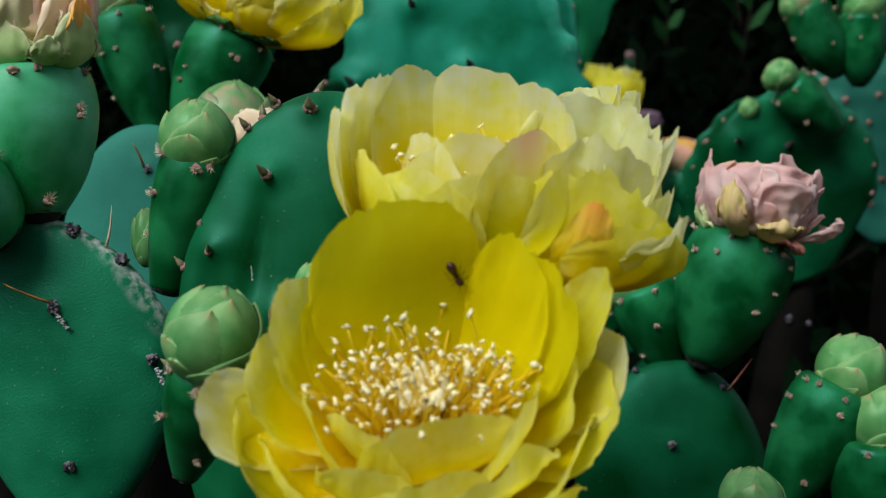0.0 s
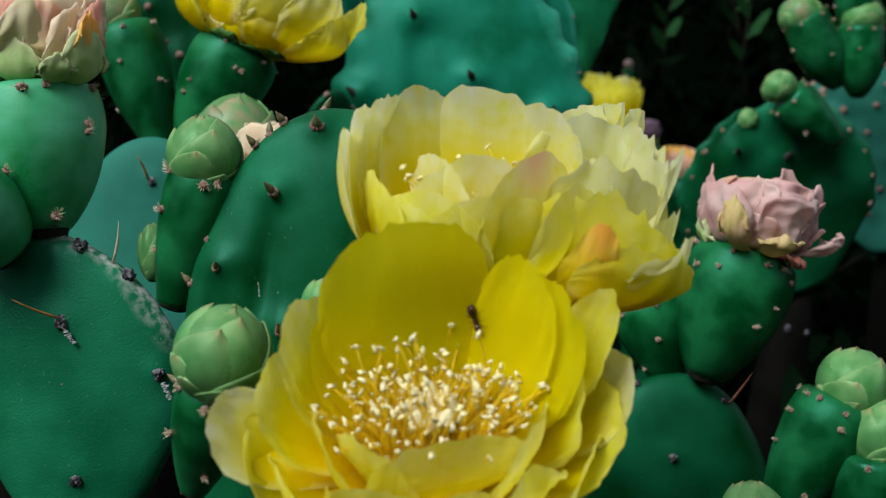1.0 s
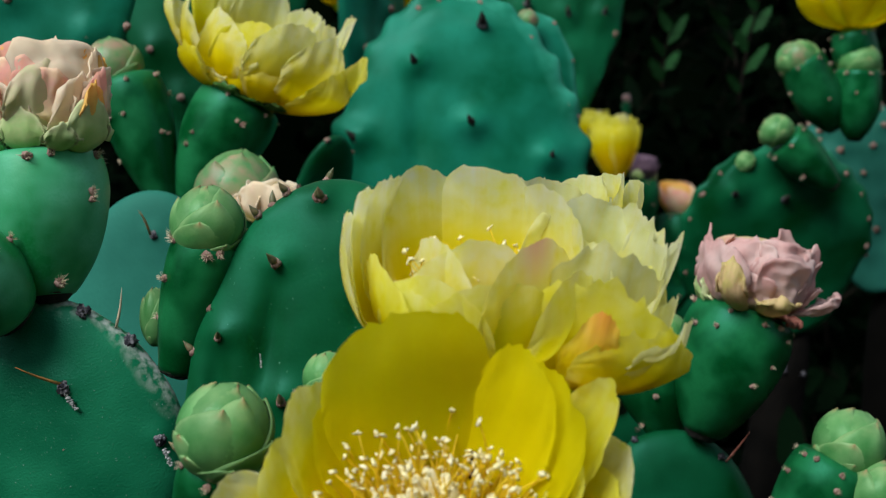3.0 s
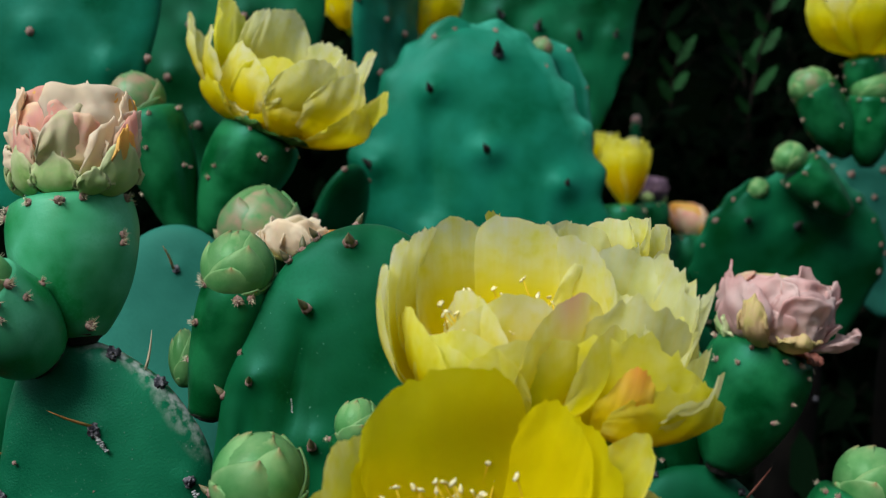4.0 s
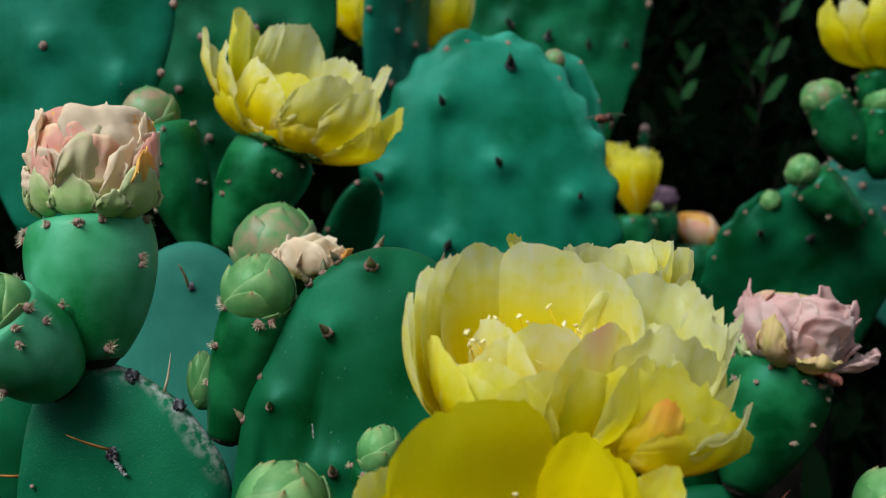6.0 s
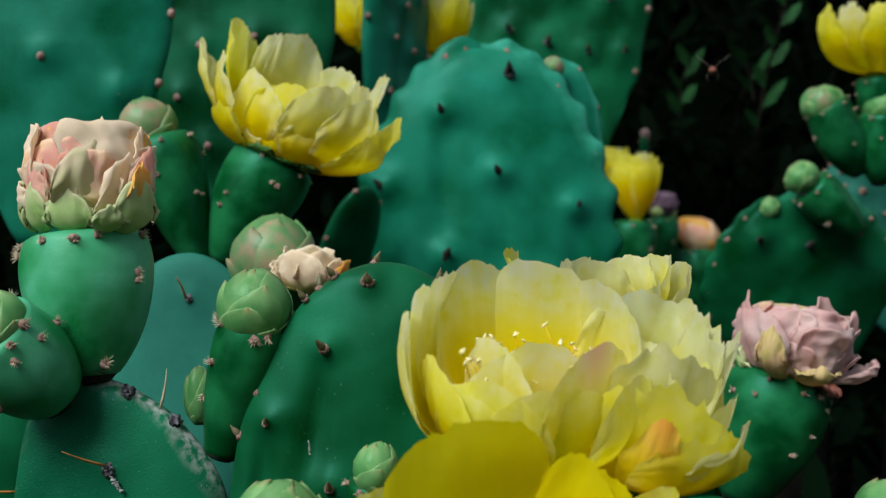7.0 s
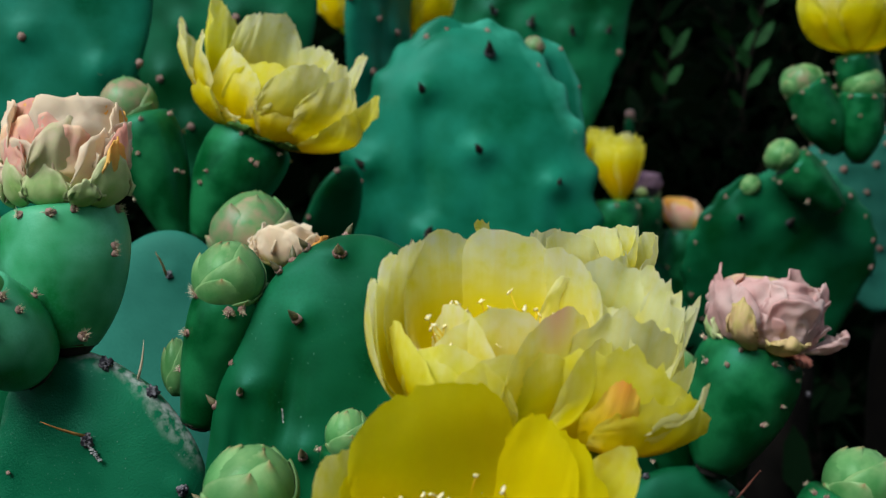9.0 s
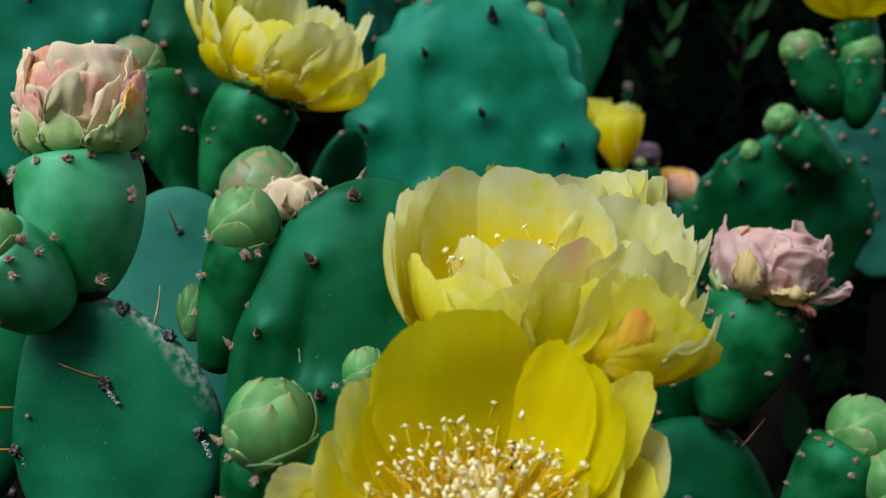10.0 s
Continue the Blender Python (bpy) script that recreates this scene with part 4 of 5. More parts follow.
for n_, (tip, wide, mat) in enumerate((((-11.76, 34.1, 7.89), 2.6, SEPAL_PALE), ((-13.57, 34.6, 7.65), 1.8, PEACH), ((-10.37, 34.8, 7.76), 1.7, PEACH), ((-10.77, 35.3, 8.44), 1.9, CREAM), ((-12.84, 34.4, 7.75), 1.9, CREAM), ((-10.84, 34.3, 7.53), 1.9, CREAM), ((-12.8, 34.0, 6.94), 1.0, AMBER), ((-10.35, 34.1, 7.31), 1.1, AMBER), ((-12.34, 34.6, 8.15), 1.0, AMBER))):
    petal(WILTED, W((-12.4, 34.8, 5.4)), W(tip), wide, Wd((0, 0, 1)), mat, 0.9, 0.45, 0.002, 0.02, 83 + n_ * 1.7, foot=0.6, crumple=0.0005, fringe=0.012)
for n_, (tip, wide) in enumerate((((-12.49, 33.7, 6.48), 1.6), ((-11.13, 33.5, 5.99), 1.1), ((-10.44, 34.0, 6.89), 1.6), ((-13.68, 34.2, 6.64), 1.4), ((-14.37, 35.2, 6.71), 0.9))):
    root = Vector(tip).lerp(Vector((-12.34, 35.6, 5.35)), 0.4)
    petal(WILTED, W((root.x, root.y, 5.35 - 0.1)), W(tip), wide, Wd((0, 0, 1)), SEPAL, 0.9, 0.35, 0.001, 0.05, 61 + n_ * 1.3, foot=0.6, thick=0.0016, most=0.4, name="sepal", fringe=0.008)
cactus_fruit((-12.85, 34.5, 0.45), (-14.3, 32.8, 2.35), 1.5, "green cactus fruit leaning out from the old pad", FRUIT_BLOOM_LIT, seed=2, count=4, marks=[(-12.95, 31.68, 2.54), (-13.25, 31.52, 1.26), (-12.3, 32.4, 2.5)], rimmed=3, size=1.1, foot=0.55, swell=0.7, belly=0.6)
flower_bud((-14.05, 32.6, 2.62), (-14.4, 32.4, 3.3), 0.95, "pale green bud on the leaning fruit", seed=3)
cactus_fruit((-7.99, 34.4, -1.16), (-6.98, 33.92, 2.65), 1.09, "slim green cactus fruit with a round bud", seed=3, count=3, marks=[(-6.86, 32.88, 2.22), (-8.14, 33.2, 1.55), (-8.11, 33.6, 3.04)], rimmed=4, foot=0.5, size=1.05, swell=1.0)
flower_bud((-6.98, 33.76, 3.19), (-6.9, 33.6, 4.28), 1.07, "round pale green flower bud of overlapping scales", seed=4)
flower_bud((-8.15, 45.6, 4.8), (-8.01, 45.6, 6.12), 1.66, "large green bud flushed with pink", BUD, seed=5, tip_mat=BUD_RED, red=0.9)
CREAMY_BLOOM = faded_flower((-5.97, 44.0, 3.34), (-6.0, 44.0, 4.75), 0.85, "small wilting cream and peach flower behind the pad rim", [CREAM, PEACH, CREAM, CREAM, AMBER], seed=6, sepals=3, flare=0.4, box=0.62, rumple=0.8)
for n_, (tip, wide, mat) in enumerate((((-7.87, 43.6, 4.64), 1.8, CREAM), ((-7.42, 44.0, 5.12), 2.2, CREAM), ((-6.51, 44.2, 5.23), 2.2, CREAM), ((-5.83, 43.8, 5.14), 2.0, CREAM), ((-5.06, 43.2, 4.67), 1.8, AMBER), ((-6.89, 42.4, 4.99), 2.4, CREAM), ((-5.97, 42.6, 4.97), 2.0, CREAM), ((-5.4, 42.8, 4.69), 1.6, CREAM))):
    petal(CREAMY_BLOOM, W((-6.42, 43.6, 3.44)), W(tip), wide, Wd((0, -0.1, 1)), mat, 0.85, 0.35, 0.002, 0.01, 71 + n_ * 1.3, foot=0.5, crumple=0.0004, fringe=0.012)
cactus_fruit((-8.3, 45.6, 1.59), (-8.08, 45.6, 4.23), 1.52, "green cactus fruit under the blushing bud", seed=4, count=4)
flower_bud((-9.05, 36.2, 0.36), (-9.1, 36.2, 1.36), 0.46, "small narrow green bud between pads", BUD, seed=7, long=1.9)
flower_bud((-5.5, 28.4, -2.05), (-5.16, 28.16, -0.93), 1.18, "large round pale green bud beside the open flower", seed=8)
cactus_fruit((-6.58, 30.4, -5.78), (-5.66, 28.8, -2.87), 0.99, "green cactus fruit below the large bud", seed=5, count=5)
flower_bud((-3.25, 30.8, -0.96), (-3.11, 30.8, -0.32), 0.61, "small tight green bud", seed=9, long=1.1)
cactus_fruit((-3.29, 31.6, -3.22), (-3.36, 31.04, -1.32), 0.71, "small green cactus fruit with a tight bud", seed=6, count=4)
cactus_fruit((-12.01, 50, 4.65), (-13.62, 50, 9.78), 1.47, "green cactus fruit with a pink-flushed bud", seed=7, count=6, marks=[(-13.4, 48, 8.22), (-11.72, 48, 7.49)])
flower_bud((-14.21, 50, 10.4), (-14.48, 50, 11.66), 1.23, "green bud flushed dusky pink", BUD, seed=10, tip_mat=BUD_RED, red=1.0)
cactus_fruit((-11.12, 50.4, 4.68), (-8.76, 50.4, 9.1), 1.89, "green cactus fruit under a yellow flower", seed=8, count=5, marks=[(-8.48, 48, 7.82), (-10.59, 48.8, 7.51)])
cactus_fruit((9.9, 45.2, -4.33), (11.55, 45.2, 0.3), 2.12, "green cactus fruit carrying a dried pink flower", seed=9, count=4, marks=[(10.08, 43.6, -0.1), (11.79, 43.6, -0.06), (12.15, 44, -1.66), (12.82, 44, -0.71)], rimmed=6, belly=0.78, swell=0.8, foot=0.34)
DRIED = faded_flower((11.82, 45.0, 0.28), (12.24, 45.2, 3.21), 2.15, "faded dusty-pink cactus flower, crumpled shut", [PINK, PINK, PINK, PEACH, PINK], seed=9, flare=0.1, sepals=0)
dried_at, dried_up = W((11.9, 44.96, 0.2)), Wd((0.1, 0, 1))
for n_, (tip, wide, mat, crumple) in enumerate((((14.99, 44.6, 1.17), 2.6, PINK, 0.0015), ((14.0, 44.4, 2.88), 2.8, PINK, 0.0022), ((9.91, 44.4, 3.45), 1.6, PINK, 0.0015), ((10.11, 43.6, 3.1), 2.8, PINK, 0.002),
                                                ((11.4, 43.4, 3.08), 3.2, PINK, 0.0022), ((12.7, 43.8, 3.36), 2.8, PINK, 0.0022), ((10.37, 42.3, 2.4), 1.15, SEPAL_PINK, 0.0), ((12.1, 42.2, 0.99), 1.8, SEPAL_PINK, 0.0004),
                                                ((9.76, 44.6, 1.94), 1.0, SEPAL, 0.001), ((12.97, 43.6, -0.15), 0.9, WOOL_RED, 0.001))):
    petal(DRIED, dried_at, W(tip), wide, dried_up, mat, 0.95 if mat is PINK else 1.1, 0.45, 0.003, 0.03, 3.1 + 2 * n_, crumple=crumple, fringe=0.03 if mat is PINK else 0.008, thick=0.0008)
cactus_fruit((9.02, 46.8, -4.84), (7.77, 46.4, -1.42), 1.42, "green cactus fruit half hidden behind the flowers", seed=10, count=6)
flower_bud((7.1, 46.4, -1.37), (6.55, 46.4, -0.86), 1.02, "green bud behind the flowers", seed=11, long=1.2)
flower_bud((8.97, 46.8, -0.56), (9.06, 46.8, 0.25), 0.76, "small green bud behind the flowers", seed=12)
cactus_fruit((12.03, 43.2, -9.56), (14.31, 42.8, -5.08), 1.59, "green cactus fruit with a plump bud", seed=11, count=5, marks=[(13.39, 41.6, -4.56), (13.83, 41.36, -5.8), (12.35, 42.4, -5.24)])
flower_bud((14.82, 42.8, -4.37), (15.27, 42.8, -3.25), 1.29, "plump round pale green bud", seed=13)
cactus_fruit((14.98, 42.4, -10.9), (15.3, 42, -6.89), 1.44, "green cactus fruit with a round bud", seed=12, count=5)
flower_bud((15.62, 42, -6.09), (15.84, 42, -4.99), 1.27, "round pale green bud beside its twin", seed=14)
flower_bud((10.21, 39.2, -8.3), (10.21, 39.2, -7.27), 1.08, "small pale green bud low in the clump", seed=15)
cactus_fruit((11.88, 44, -12.67), (10.31, 39.6, -9.05), 1.08, "green cactus fruit low in the clump", seed=13, count=4)
cactus_fruit((24.28, 72.8, 7.25), (21.16, 72.4, 9.99), 1.44, "small leaning green cactus fruit", seed=14, count=4, size=1.0)
flower_bud((20.44, 72, 10.57), (19.81, 72, 11.33), 1.06, "small round green bud", seed=16, long=0.85)
cactus_fruit((25.29, 76, 11.21), (22.95, 75.2, 15.46), 1.58, "green cactus fruit with a blunt bud", seed=15, count=5, belly=0.55, swell=0.9)
flower_bud((22.73, 75.2, 15.61), (22.36, 75.2, 17.17), 1.36, "blunt green bud tinged with red", BUD, seed=17, tip_mat=BUD_RED, red=0.3, long=0.9, peak=-0.1)
cactus_fruit((26.68, 76, 10.57), (26.66, 75.2, 14.86), 1.54, "green cactus fruit with a blunt bud", seed=16, count=5, belly=0.55, swell=0.9)
flower_bud((26.73, 75.2, 15.41), (26.72, 75.2, 17.05), 1.36, "blunt green bud beside a yellow flower", seed=18, long=0.9, peak=-0.1)
flower_bud((19.06, 74, 8.78), (18.87, 74, 9.92), 0.67, "small green bud on the pad rim", seed=19)
flower_bud((4.93, 69.6, 16.7), (4.75, 69.6, 17.78), 0.63, "tiny pinkish bud on a pad tip", BUD_RED, seed=20)
flower_bud((21.14, 104, 8.15), (19.78, 104, 9.28), 1.54, "peach-coloured closed flower bud", AMBER, seed=21, long=1.15, peak=0.35, tip_mat=PEACH, red=0.6)
flower_bud((21.57, 104, 4.56), (21.55, 104, 6.56), 1.24, "dull pink closed bud", PINK, seed=22, long=1.3, peak=0.4)
cactus_fruit((13.44, 93.6, 2.1), (13.6, 93.6, 8.62), 2.01, "dark green cactus fruit under a small yellow flower", seed=17, count=5, size=1.2)
cactus_fruit((20.54, 103.2, -0.9), (21.05, 104, 6.55), 2.23, "shaded green cactus fruit in back", seed=18, count=5, size=1.2)
cactus_fruit((16.8, 108.0, 12.76), (16.99, 108.0, 17.13), 0.42, "thin dark green fruit with a tiny pink bud", seed=26, count=2, rimmed=2)
flower_bud((17.03, 108.0, 17.65), (17.03, 108.0, 18.17), 0.42, "tiny dusky pink bud at the back of the clump", PINK, seed=27)
cactus_fruit((17.26, 100.0, 5.42), (17.05, 100.0, 9.35), 1.5, "shaded green fruit under a dried mauve flower", seed=28, count=4)
faded_flower((17.05, 100.0, 9.35), (17.32, 100.0, 11.75), 1.2, "dried mauve flower in the shade", [MAUVE, MAUVE, MAUVE], seed=29, sepals=3, flare=0.4, box=0.6)

# ---- the flowers' own fruits, and the old joints that carry the clump ----
cactus_fruit((-0.21, 30.8, -10.85), (-0.42, 26.6, -4.85), 1.60, "green cactus fruit under the wide-open flower", seed=21, count=5)
cactus_fruit((0.95, 32.4, -3.4), (0.45, 28.6, -0.45), 1.2, "green cactus fruit under the cup-shaped flower", seed=22, count=5)
cactus_fruit((3.1, 33.4, -3.59), (2.75, 28.8, -0.95), 1.0, "green cactus fruit under the ragged flower", seed=23, count=5)
cactus_fruit((3.36, 37.6, -1.79), (3.5, 35.2, 1.46), 1.34, "green cactus fruit under the hidden flower", seed=24, count=5)
cactus_fruit((27.26, 76, 12.96), (26.27, 75.36, 17.36), 1.43, "green cactus fruit under a pale flower", seed=25, count=5, belly=0.7)


def carrying_joints(top, label, seed, wide=3.4):
    """A chain of old woody pads from the ground up to a place in the clump."""
    rng = random.Random(seed)
    t = W(top)
    inv = STAND.inverted()
    n = max(1, round(t.z / 0.24))
    spots = [Vector((t.x + rng.uniform(-0.03, 0.03) * (n - i), t.y + 0.05 * (n - i) / n, t.z * i / n)) for i in range(n)] + [t]
    for i in range(n):
        lo, hi = (tuple(inv @ p * 100) for p in (spots[i] - Vector((0, 0, 0.012)), spots[i + 1] + Vector((0, 0, 0.012))))
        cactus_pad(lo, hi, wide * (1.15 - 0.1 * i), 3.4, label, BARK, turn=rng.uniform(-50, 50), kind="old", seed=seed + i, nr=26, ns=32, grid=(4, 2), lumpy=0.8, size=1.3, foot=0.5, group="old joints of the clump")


cactus_pad((14.37, 45.6, -21.29), (13.77, 44, -9.59), 8.97, 1.6, "green cactus pad under the budding fruits", PAD, kind="old", seed=31, grid=(4, 3))
cactus_pad((18.04, 104, -20.79), (17.53, 102.4, 4), 11.72, 1.8, "shaded cactus pad at the back of the clump", PAD, kind="far", seed=32, grid=(5, 3))
# Joints coloured near black so the gaps between pads read as shade.
for n_, top in enumerate(((-10.1, 35.7, -8.17), (-4.47, 33.6, -9.76), (-12.33, 47.6, -7.19), (-16.58, 38.8, -6.14), (8.76, 46.4, -16.13), (14.37, 45.6, -20.85), (1.42, 67.6, -6.44), (23.84, 78.5, -1.58), (6.96, 97.6, 9.93), (-19.73, 55.2, 5.65), (-5.01, 80.8, 9.81), (18.03, 104, -20.05), (-13.3, 68, 7.66), (32.5, 85.0, 0.9))):
    carrying_joints(top, "old corky cactus joint low in the clump, its shade put into the colour", 40 + 5 * n_)

# ---- open flowers ----
FRONT, b1, ax1 = flower((-0.42, 26.2, -4.49), (-0.42, 24.28, -2.37), [
    ((-1.1, 24.6, 0.97), 3.9, YELLOW_DEEP, 0.5, 0.08, 0.001, 0.74),
    ((1.65, 24.6, 0.2), 2.5, YELLOW_DEEP, 0.5, 0.1, 0.001, 0.62),
    ((2.36, 24.6, -0.34), 2.9, YELLOW_DEEP, 0.5, 0.12, 0.0015, 0.66),
    ((-2.73, 25.6, -0.99), 2.2, YELLOW_DEEP, 0.5, 0.25, 0.001),
    ((-3.46, 25.0, -0.8), 2.8, YELLOW, 0.55, 0.35, 0.0015, 0.62),
    ((3.4, 24.9, -0.58), 2.2, YELLOW, 0.5, 0.35, 0.002, 0.5),
    ((3.87, 25.0, -2.01), 2.4, PALE, 0.55, 0.3, 0.002),
    ((3.58, 24.5, -3.03), 3.2, YELLOW, 0.6, 0.3, 0.0015, 0.66),
    ((2.79, 24.8, -2.18), 2.8, YELLOW, 0.6, 0.3, 0.002),
    ((-4.07, 24.8, -2.24), 3.0, YELLOW, 0.6, 0.35, 0.0015, 0.62),
    ((-5.18, 24.9, -3.13), 2.6, PALE, 0.5, 0.2, 0.0015, 0.66),
    ((-4.26, 24.2, -3.91), 3.4, YELLOW, 0.75, 0.25, 0.0015, 0.66),
    ((-2.72, 23.9, -3.35), 2.8, YELLOW, 0.8, 0.3, 0.0015, 0.64),
    ((-1.66, 23.4, -3.47), 2.6, YELLOW, 0.85, 0.25, 0.0015, 0.64),
    ((0.01, 23.0, -3.3), 3.6, YELLOW, 0.9, 0.2, 0.0015, 0.68),
    ((1.64, 23.5, -3.1), 3.0, YELLOW, 0.85, 0.3, 0.0015, 0.64),
    ((-3.17, 23.4, -4.43), 3.4, YELLOW, 0.9, 0.25, 0.0015, 0.68),
    ((-1.34, 22.6, -4.32), 3.1, YELLOW, 0.95, 0.25, 0.003, 0.66),
    ((-0.15, 22.4, -4.35), 3.2, YELLOW, 0.95, 0.25, 0.003, 0.66),
    ((1.2, 22.7, -4.1), 3.3, YELLOW, 0.95, 0.25, 0.003, 0.68),
    ((2.64, 23.5, -4.02), 3.4, YELLOW, 0.85, 0.25, 0.0015, 0.68),
    ((-2.08, 22.5, -5.3), 3.4, YELLOW, 1.0, 0.25, 0.002, 0.7),
    ((-0.04, 22.2, -5.34), 3.6, GREENISH, 1.0, 0.25, 0.002, 0.7),
    ((1.69, 22.7, -5.02), 3.4, YELLOW, 1.0, 0.25, 0.002, 0.7),
], "wide-open bright yellow cactus flower with a crowd of cream stamens", seed=1)
up1 = (ax1 * 0.75 + Wd((-0.04, 0.1, 0.75)) * 0.75).normalized()
stamens(FRONT, b1, up1, 380, 0.013, 1.3, 3, 0.70, 0.004)
stamens(FRONT, b1 + up1 * 0.004, up1, 50, 0.015, 1.5, 9, 0.62, 0.003)
stigma(FRONT, b1, ax1, 0.017, 8, 1.3)

SECOND, b2, ax2 = flower((0.43, 28.2, -0.3), (0.45, 27.3, 2.9), [
    ((0.74, 29.2, 4.52), 3.6, PALE, 0.55, 0.15, 0.001, 0.6),
    ((2.18, 28.8, 4.03), 3.6, PALE, 0.6, 0.2, 0.001, 0.6),
    ((-0.75, 29.0, 4.5), 3.0, PALE, 0.6, 0.25, 0.001, 0.6),
    ((-1.52, 28.4, 4.16), 3.2, PALE, 0.85, 0.25, 0.001, 0.62),
    ((-2.1, 27.8, 3.85), 3.4, PALE, 1.0, 0.25, 0.001, 0.62),
    ((-2.48, 27.3, 3.23), 3.4, PALE, 0.95, 0.25, 0.001, 0.64),
    ((-1.76, 26.7, 2.16), 3.2, YELLOW, 0.95, 0.3, 0.001, 0.66),
    ((2.9, 28.0, 3.2), 3.0, PALE, 0.7, 0.3, 0.001, 0.66),
    ((-0.37, 26.9, 2.63), 3.2, PALE, 0.85, 0.2, 0.001, 0.64),
    ((0.54, 26.5, 2.55), 3.4, PALE, 0.9, 0.2, 0.001, 0.64),
    ((1.85, 26.0, 2.59), 3.4, BLUSH, 0.95, 0.2, 0.001, 0.64),
    ((2.78, 26.0, 1.85), 3.2, GREENISH, 1.0, 0.25, 0.001, 0.64),
    ((-0.57, 25.8, 1.73), 3.2, GREENISH, 0.95, 0.25, 0.001, 0.64),
    ((-1.16, 26.1, 1.58), 3.0, GREENISH, 0.9, 0.3, 0.001, 0.66),
    ((0.98, 25.6, 1.64), 3.6, GREENISH, 0.95, 0.25, 0.001, 0.66),
], "cup-shaped yellow cactus flower with green-ribbed outer petals", seed=20, foot=0.5, fringe=0.018)
stamens(SECOND, b2, (ax2 * 0.9 + Wd((0, -0.1, 0.4)) * 0.4).normalized(), 80, 0.012, 1.15, 4, 0.3, 0.008)

THIRD, b3, ax3 = flower((2.71, 28.4, -0.79), (3.6, 27.8, 2.4), [
    ((3.73, 29.0, 3.61), 3.6, CREAMY, 0.5, 0.25, 0.003, 0.66),
    ((4.56, 28.8, 3.38), 2.9, CREAMY, 0.55, 0.3, 0.004, 0.6),
    ((4.97, 28.4, 2.79), 2.6, CREAMY, 0.6, 0.3, 0.004, 0.6),
    ((5.37, 27.8, 2.64), 2.2, CREAMY, 0.65, 0.3, 0.004, 0.5),
    ((3.24, 27.6, 2.55), 3.6, CREAMY, 0.6, 0.3, 0.003, 0.68),
    ((3.95, 26.8, 2.34), 3.8, CREAMY, 0.8, 0.25, 0.003, 0.7),
    ((5.25, 27.4, 1.23), 2.9, CREAMY, 0.75, 0.3, 0.003, 0.6),
    ((5.44, 27.0, 0.67), 3.6, CREAMY, 0.8, 0.3, 0.003, 0.66),
    ((3.6, 26.0, 1.51), 4.1, YELLOW, 0.95, 0.25, 0.002, 0.72),
    ((4.66, 26.2, 0.49), 4.1, YELLOW, 0.95, 0.3, 0.002, 0.7),
    ((3.36, 25.4, 1.01), 1.5, ORANGE, 0.85, 0.5, 0.002, 0.3),
], "ragged pale yellow cactus flower with orange outer tips", seed=43, fringe=0.05, foot=0.5)

FOURTH, b4, ax4 = flower((3.48, 34.8, 1.65), (3.24, 34.4, 4.33), [
    ((0.35, 34.8, 4.89), 2.7, YELLOW, 0.6, 0.5, 0.003), ((2.16, 35.2, 4.7), 2.9, CREAMY, 0.6, 0.5, 0.003),
    ((2.92, 35.2, 4.64), 2.7, CREAMY, 0.6, 0.5, 0.003), ((4.2, 35.2, 4.85), 3.2, CREAMY, 0.6, 0.5, 0.003),
    ((4.95, 34.8, 4.85), 3.1, PALE, 0.6, 0.5, 0.003), ((5.6, 34.4, 4.55), 3.0, CREAMY, 0.6, 0.5, 0.003),
    ((4.59, 33.6, 4.01), 2.9, CREAMY, 0.8, 0.5, 0.003),
], "pale yellow cactus flower peeping out behind the others", seed=60, foot=0.5, fringe=0.035)

SIDE, b5, ax5 = flower((-8.59, 50.4, 8.85), (-7.46, 50.24, 12.39), [
    ((-11.94, 50.4, 14.12), 3.35, PALE, 0.6, 0.35, 0.003), ((-10.46, 51.2, 15.16), 3.61, YELLOW, 0.6, 0.35, 0.003),
    ((-8.9, 52, 14.81), 3.35, CREAMY, 0.6, 0.35, 0.003), ((-7.82, 52, 14.88), 3.35, CREAMY, 0.6, 0.35, 0.003),
    ((-6.11, 52, 13.33), 3.61, PALE, 0.6, 0.35, 0.003), ((-4.1, 51.2, 12.91), 3.35, CREAMY, 0.75, 0.35, 0.003),
    ((-3.48, 49.76, 10.85), 3.35, YELLOW, 0.9, 0.35, 0.003), ((-9.37, 48.48, 12.56), 3.86, PALE, 0.95, 0.35, 0.003),
    ((-7.64, 47.84, 11.9), 3.86, YELLOW, 0.95, 0.35, 0.003), ((-6.02, 47.84, 11.78), 3.61, CREAMY, 0.95, 0.35, 0.003),
    ((-4.64, 48.16, 11.34), 3.35, PALE, 0.95, 0.35, 0.003), ((-4.29, 48.48, 9.87), 3.09, YELLOW, 1.05, 0.35, 0.003),
    ((-6.71, 48, 10.35), 3.09, PALE, 1.05, 0.35, 0.003), ((-8.61, 48.32, 10.49), 2.83, YELLOW, 1.05, 0.35, 0.003),
    ((-10.87, 49.12, 13.57), 3.86, PALE, 0.8, 0.28, 0.003), ((-10.71, 48.8, 11.84), 3.09, YELLOW, 1.0, 0.28, 0.003),
    ((-4.95, 49.2, 12.18), 3.35, CREAMY, 0.85, 0.28, 0.003), ((-8.17, 48.64, 9.6), 2.06, GREENISH, 1.0, 0.35, 0.002), ((-10, 48.96, 10.33), 2.32, PALE, 1.0, 0.35, 0.002),
], "open yellow cactus flower in profile on its fruit", seed=80, fringe=0.028)

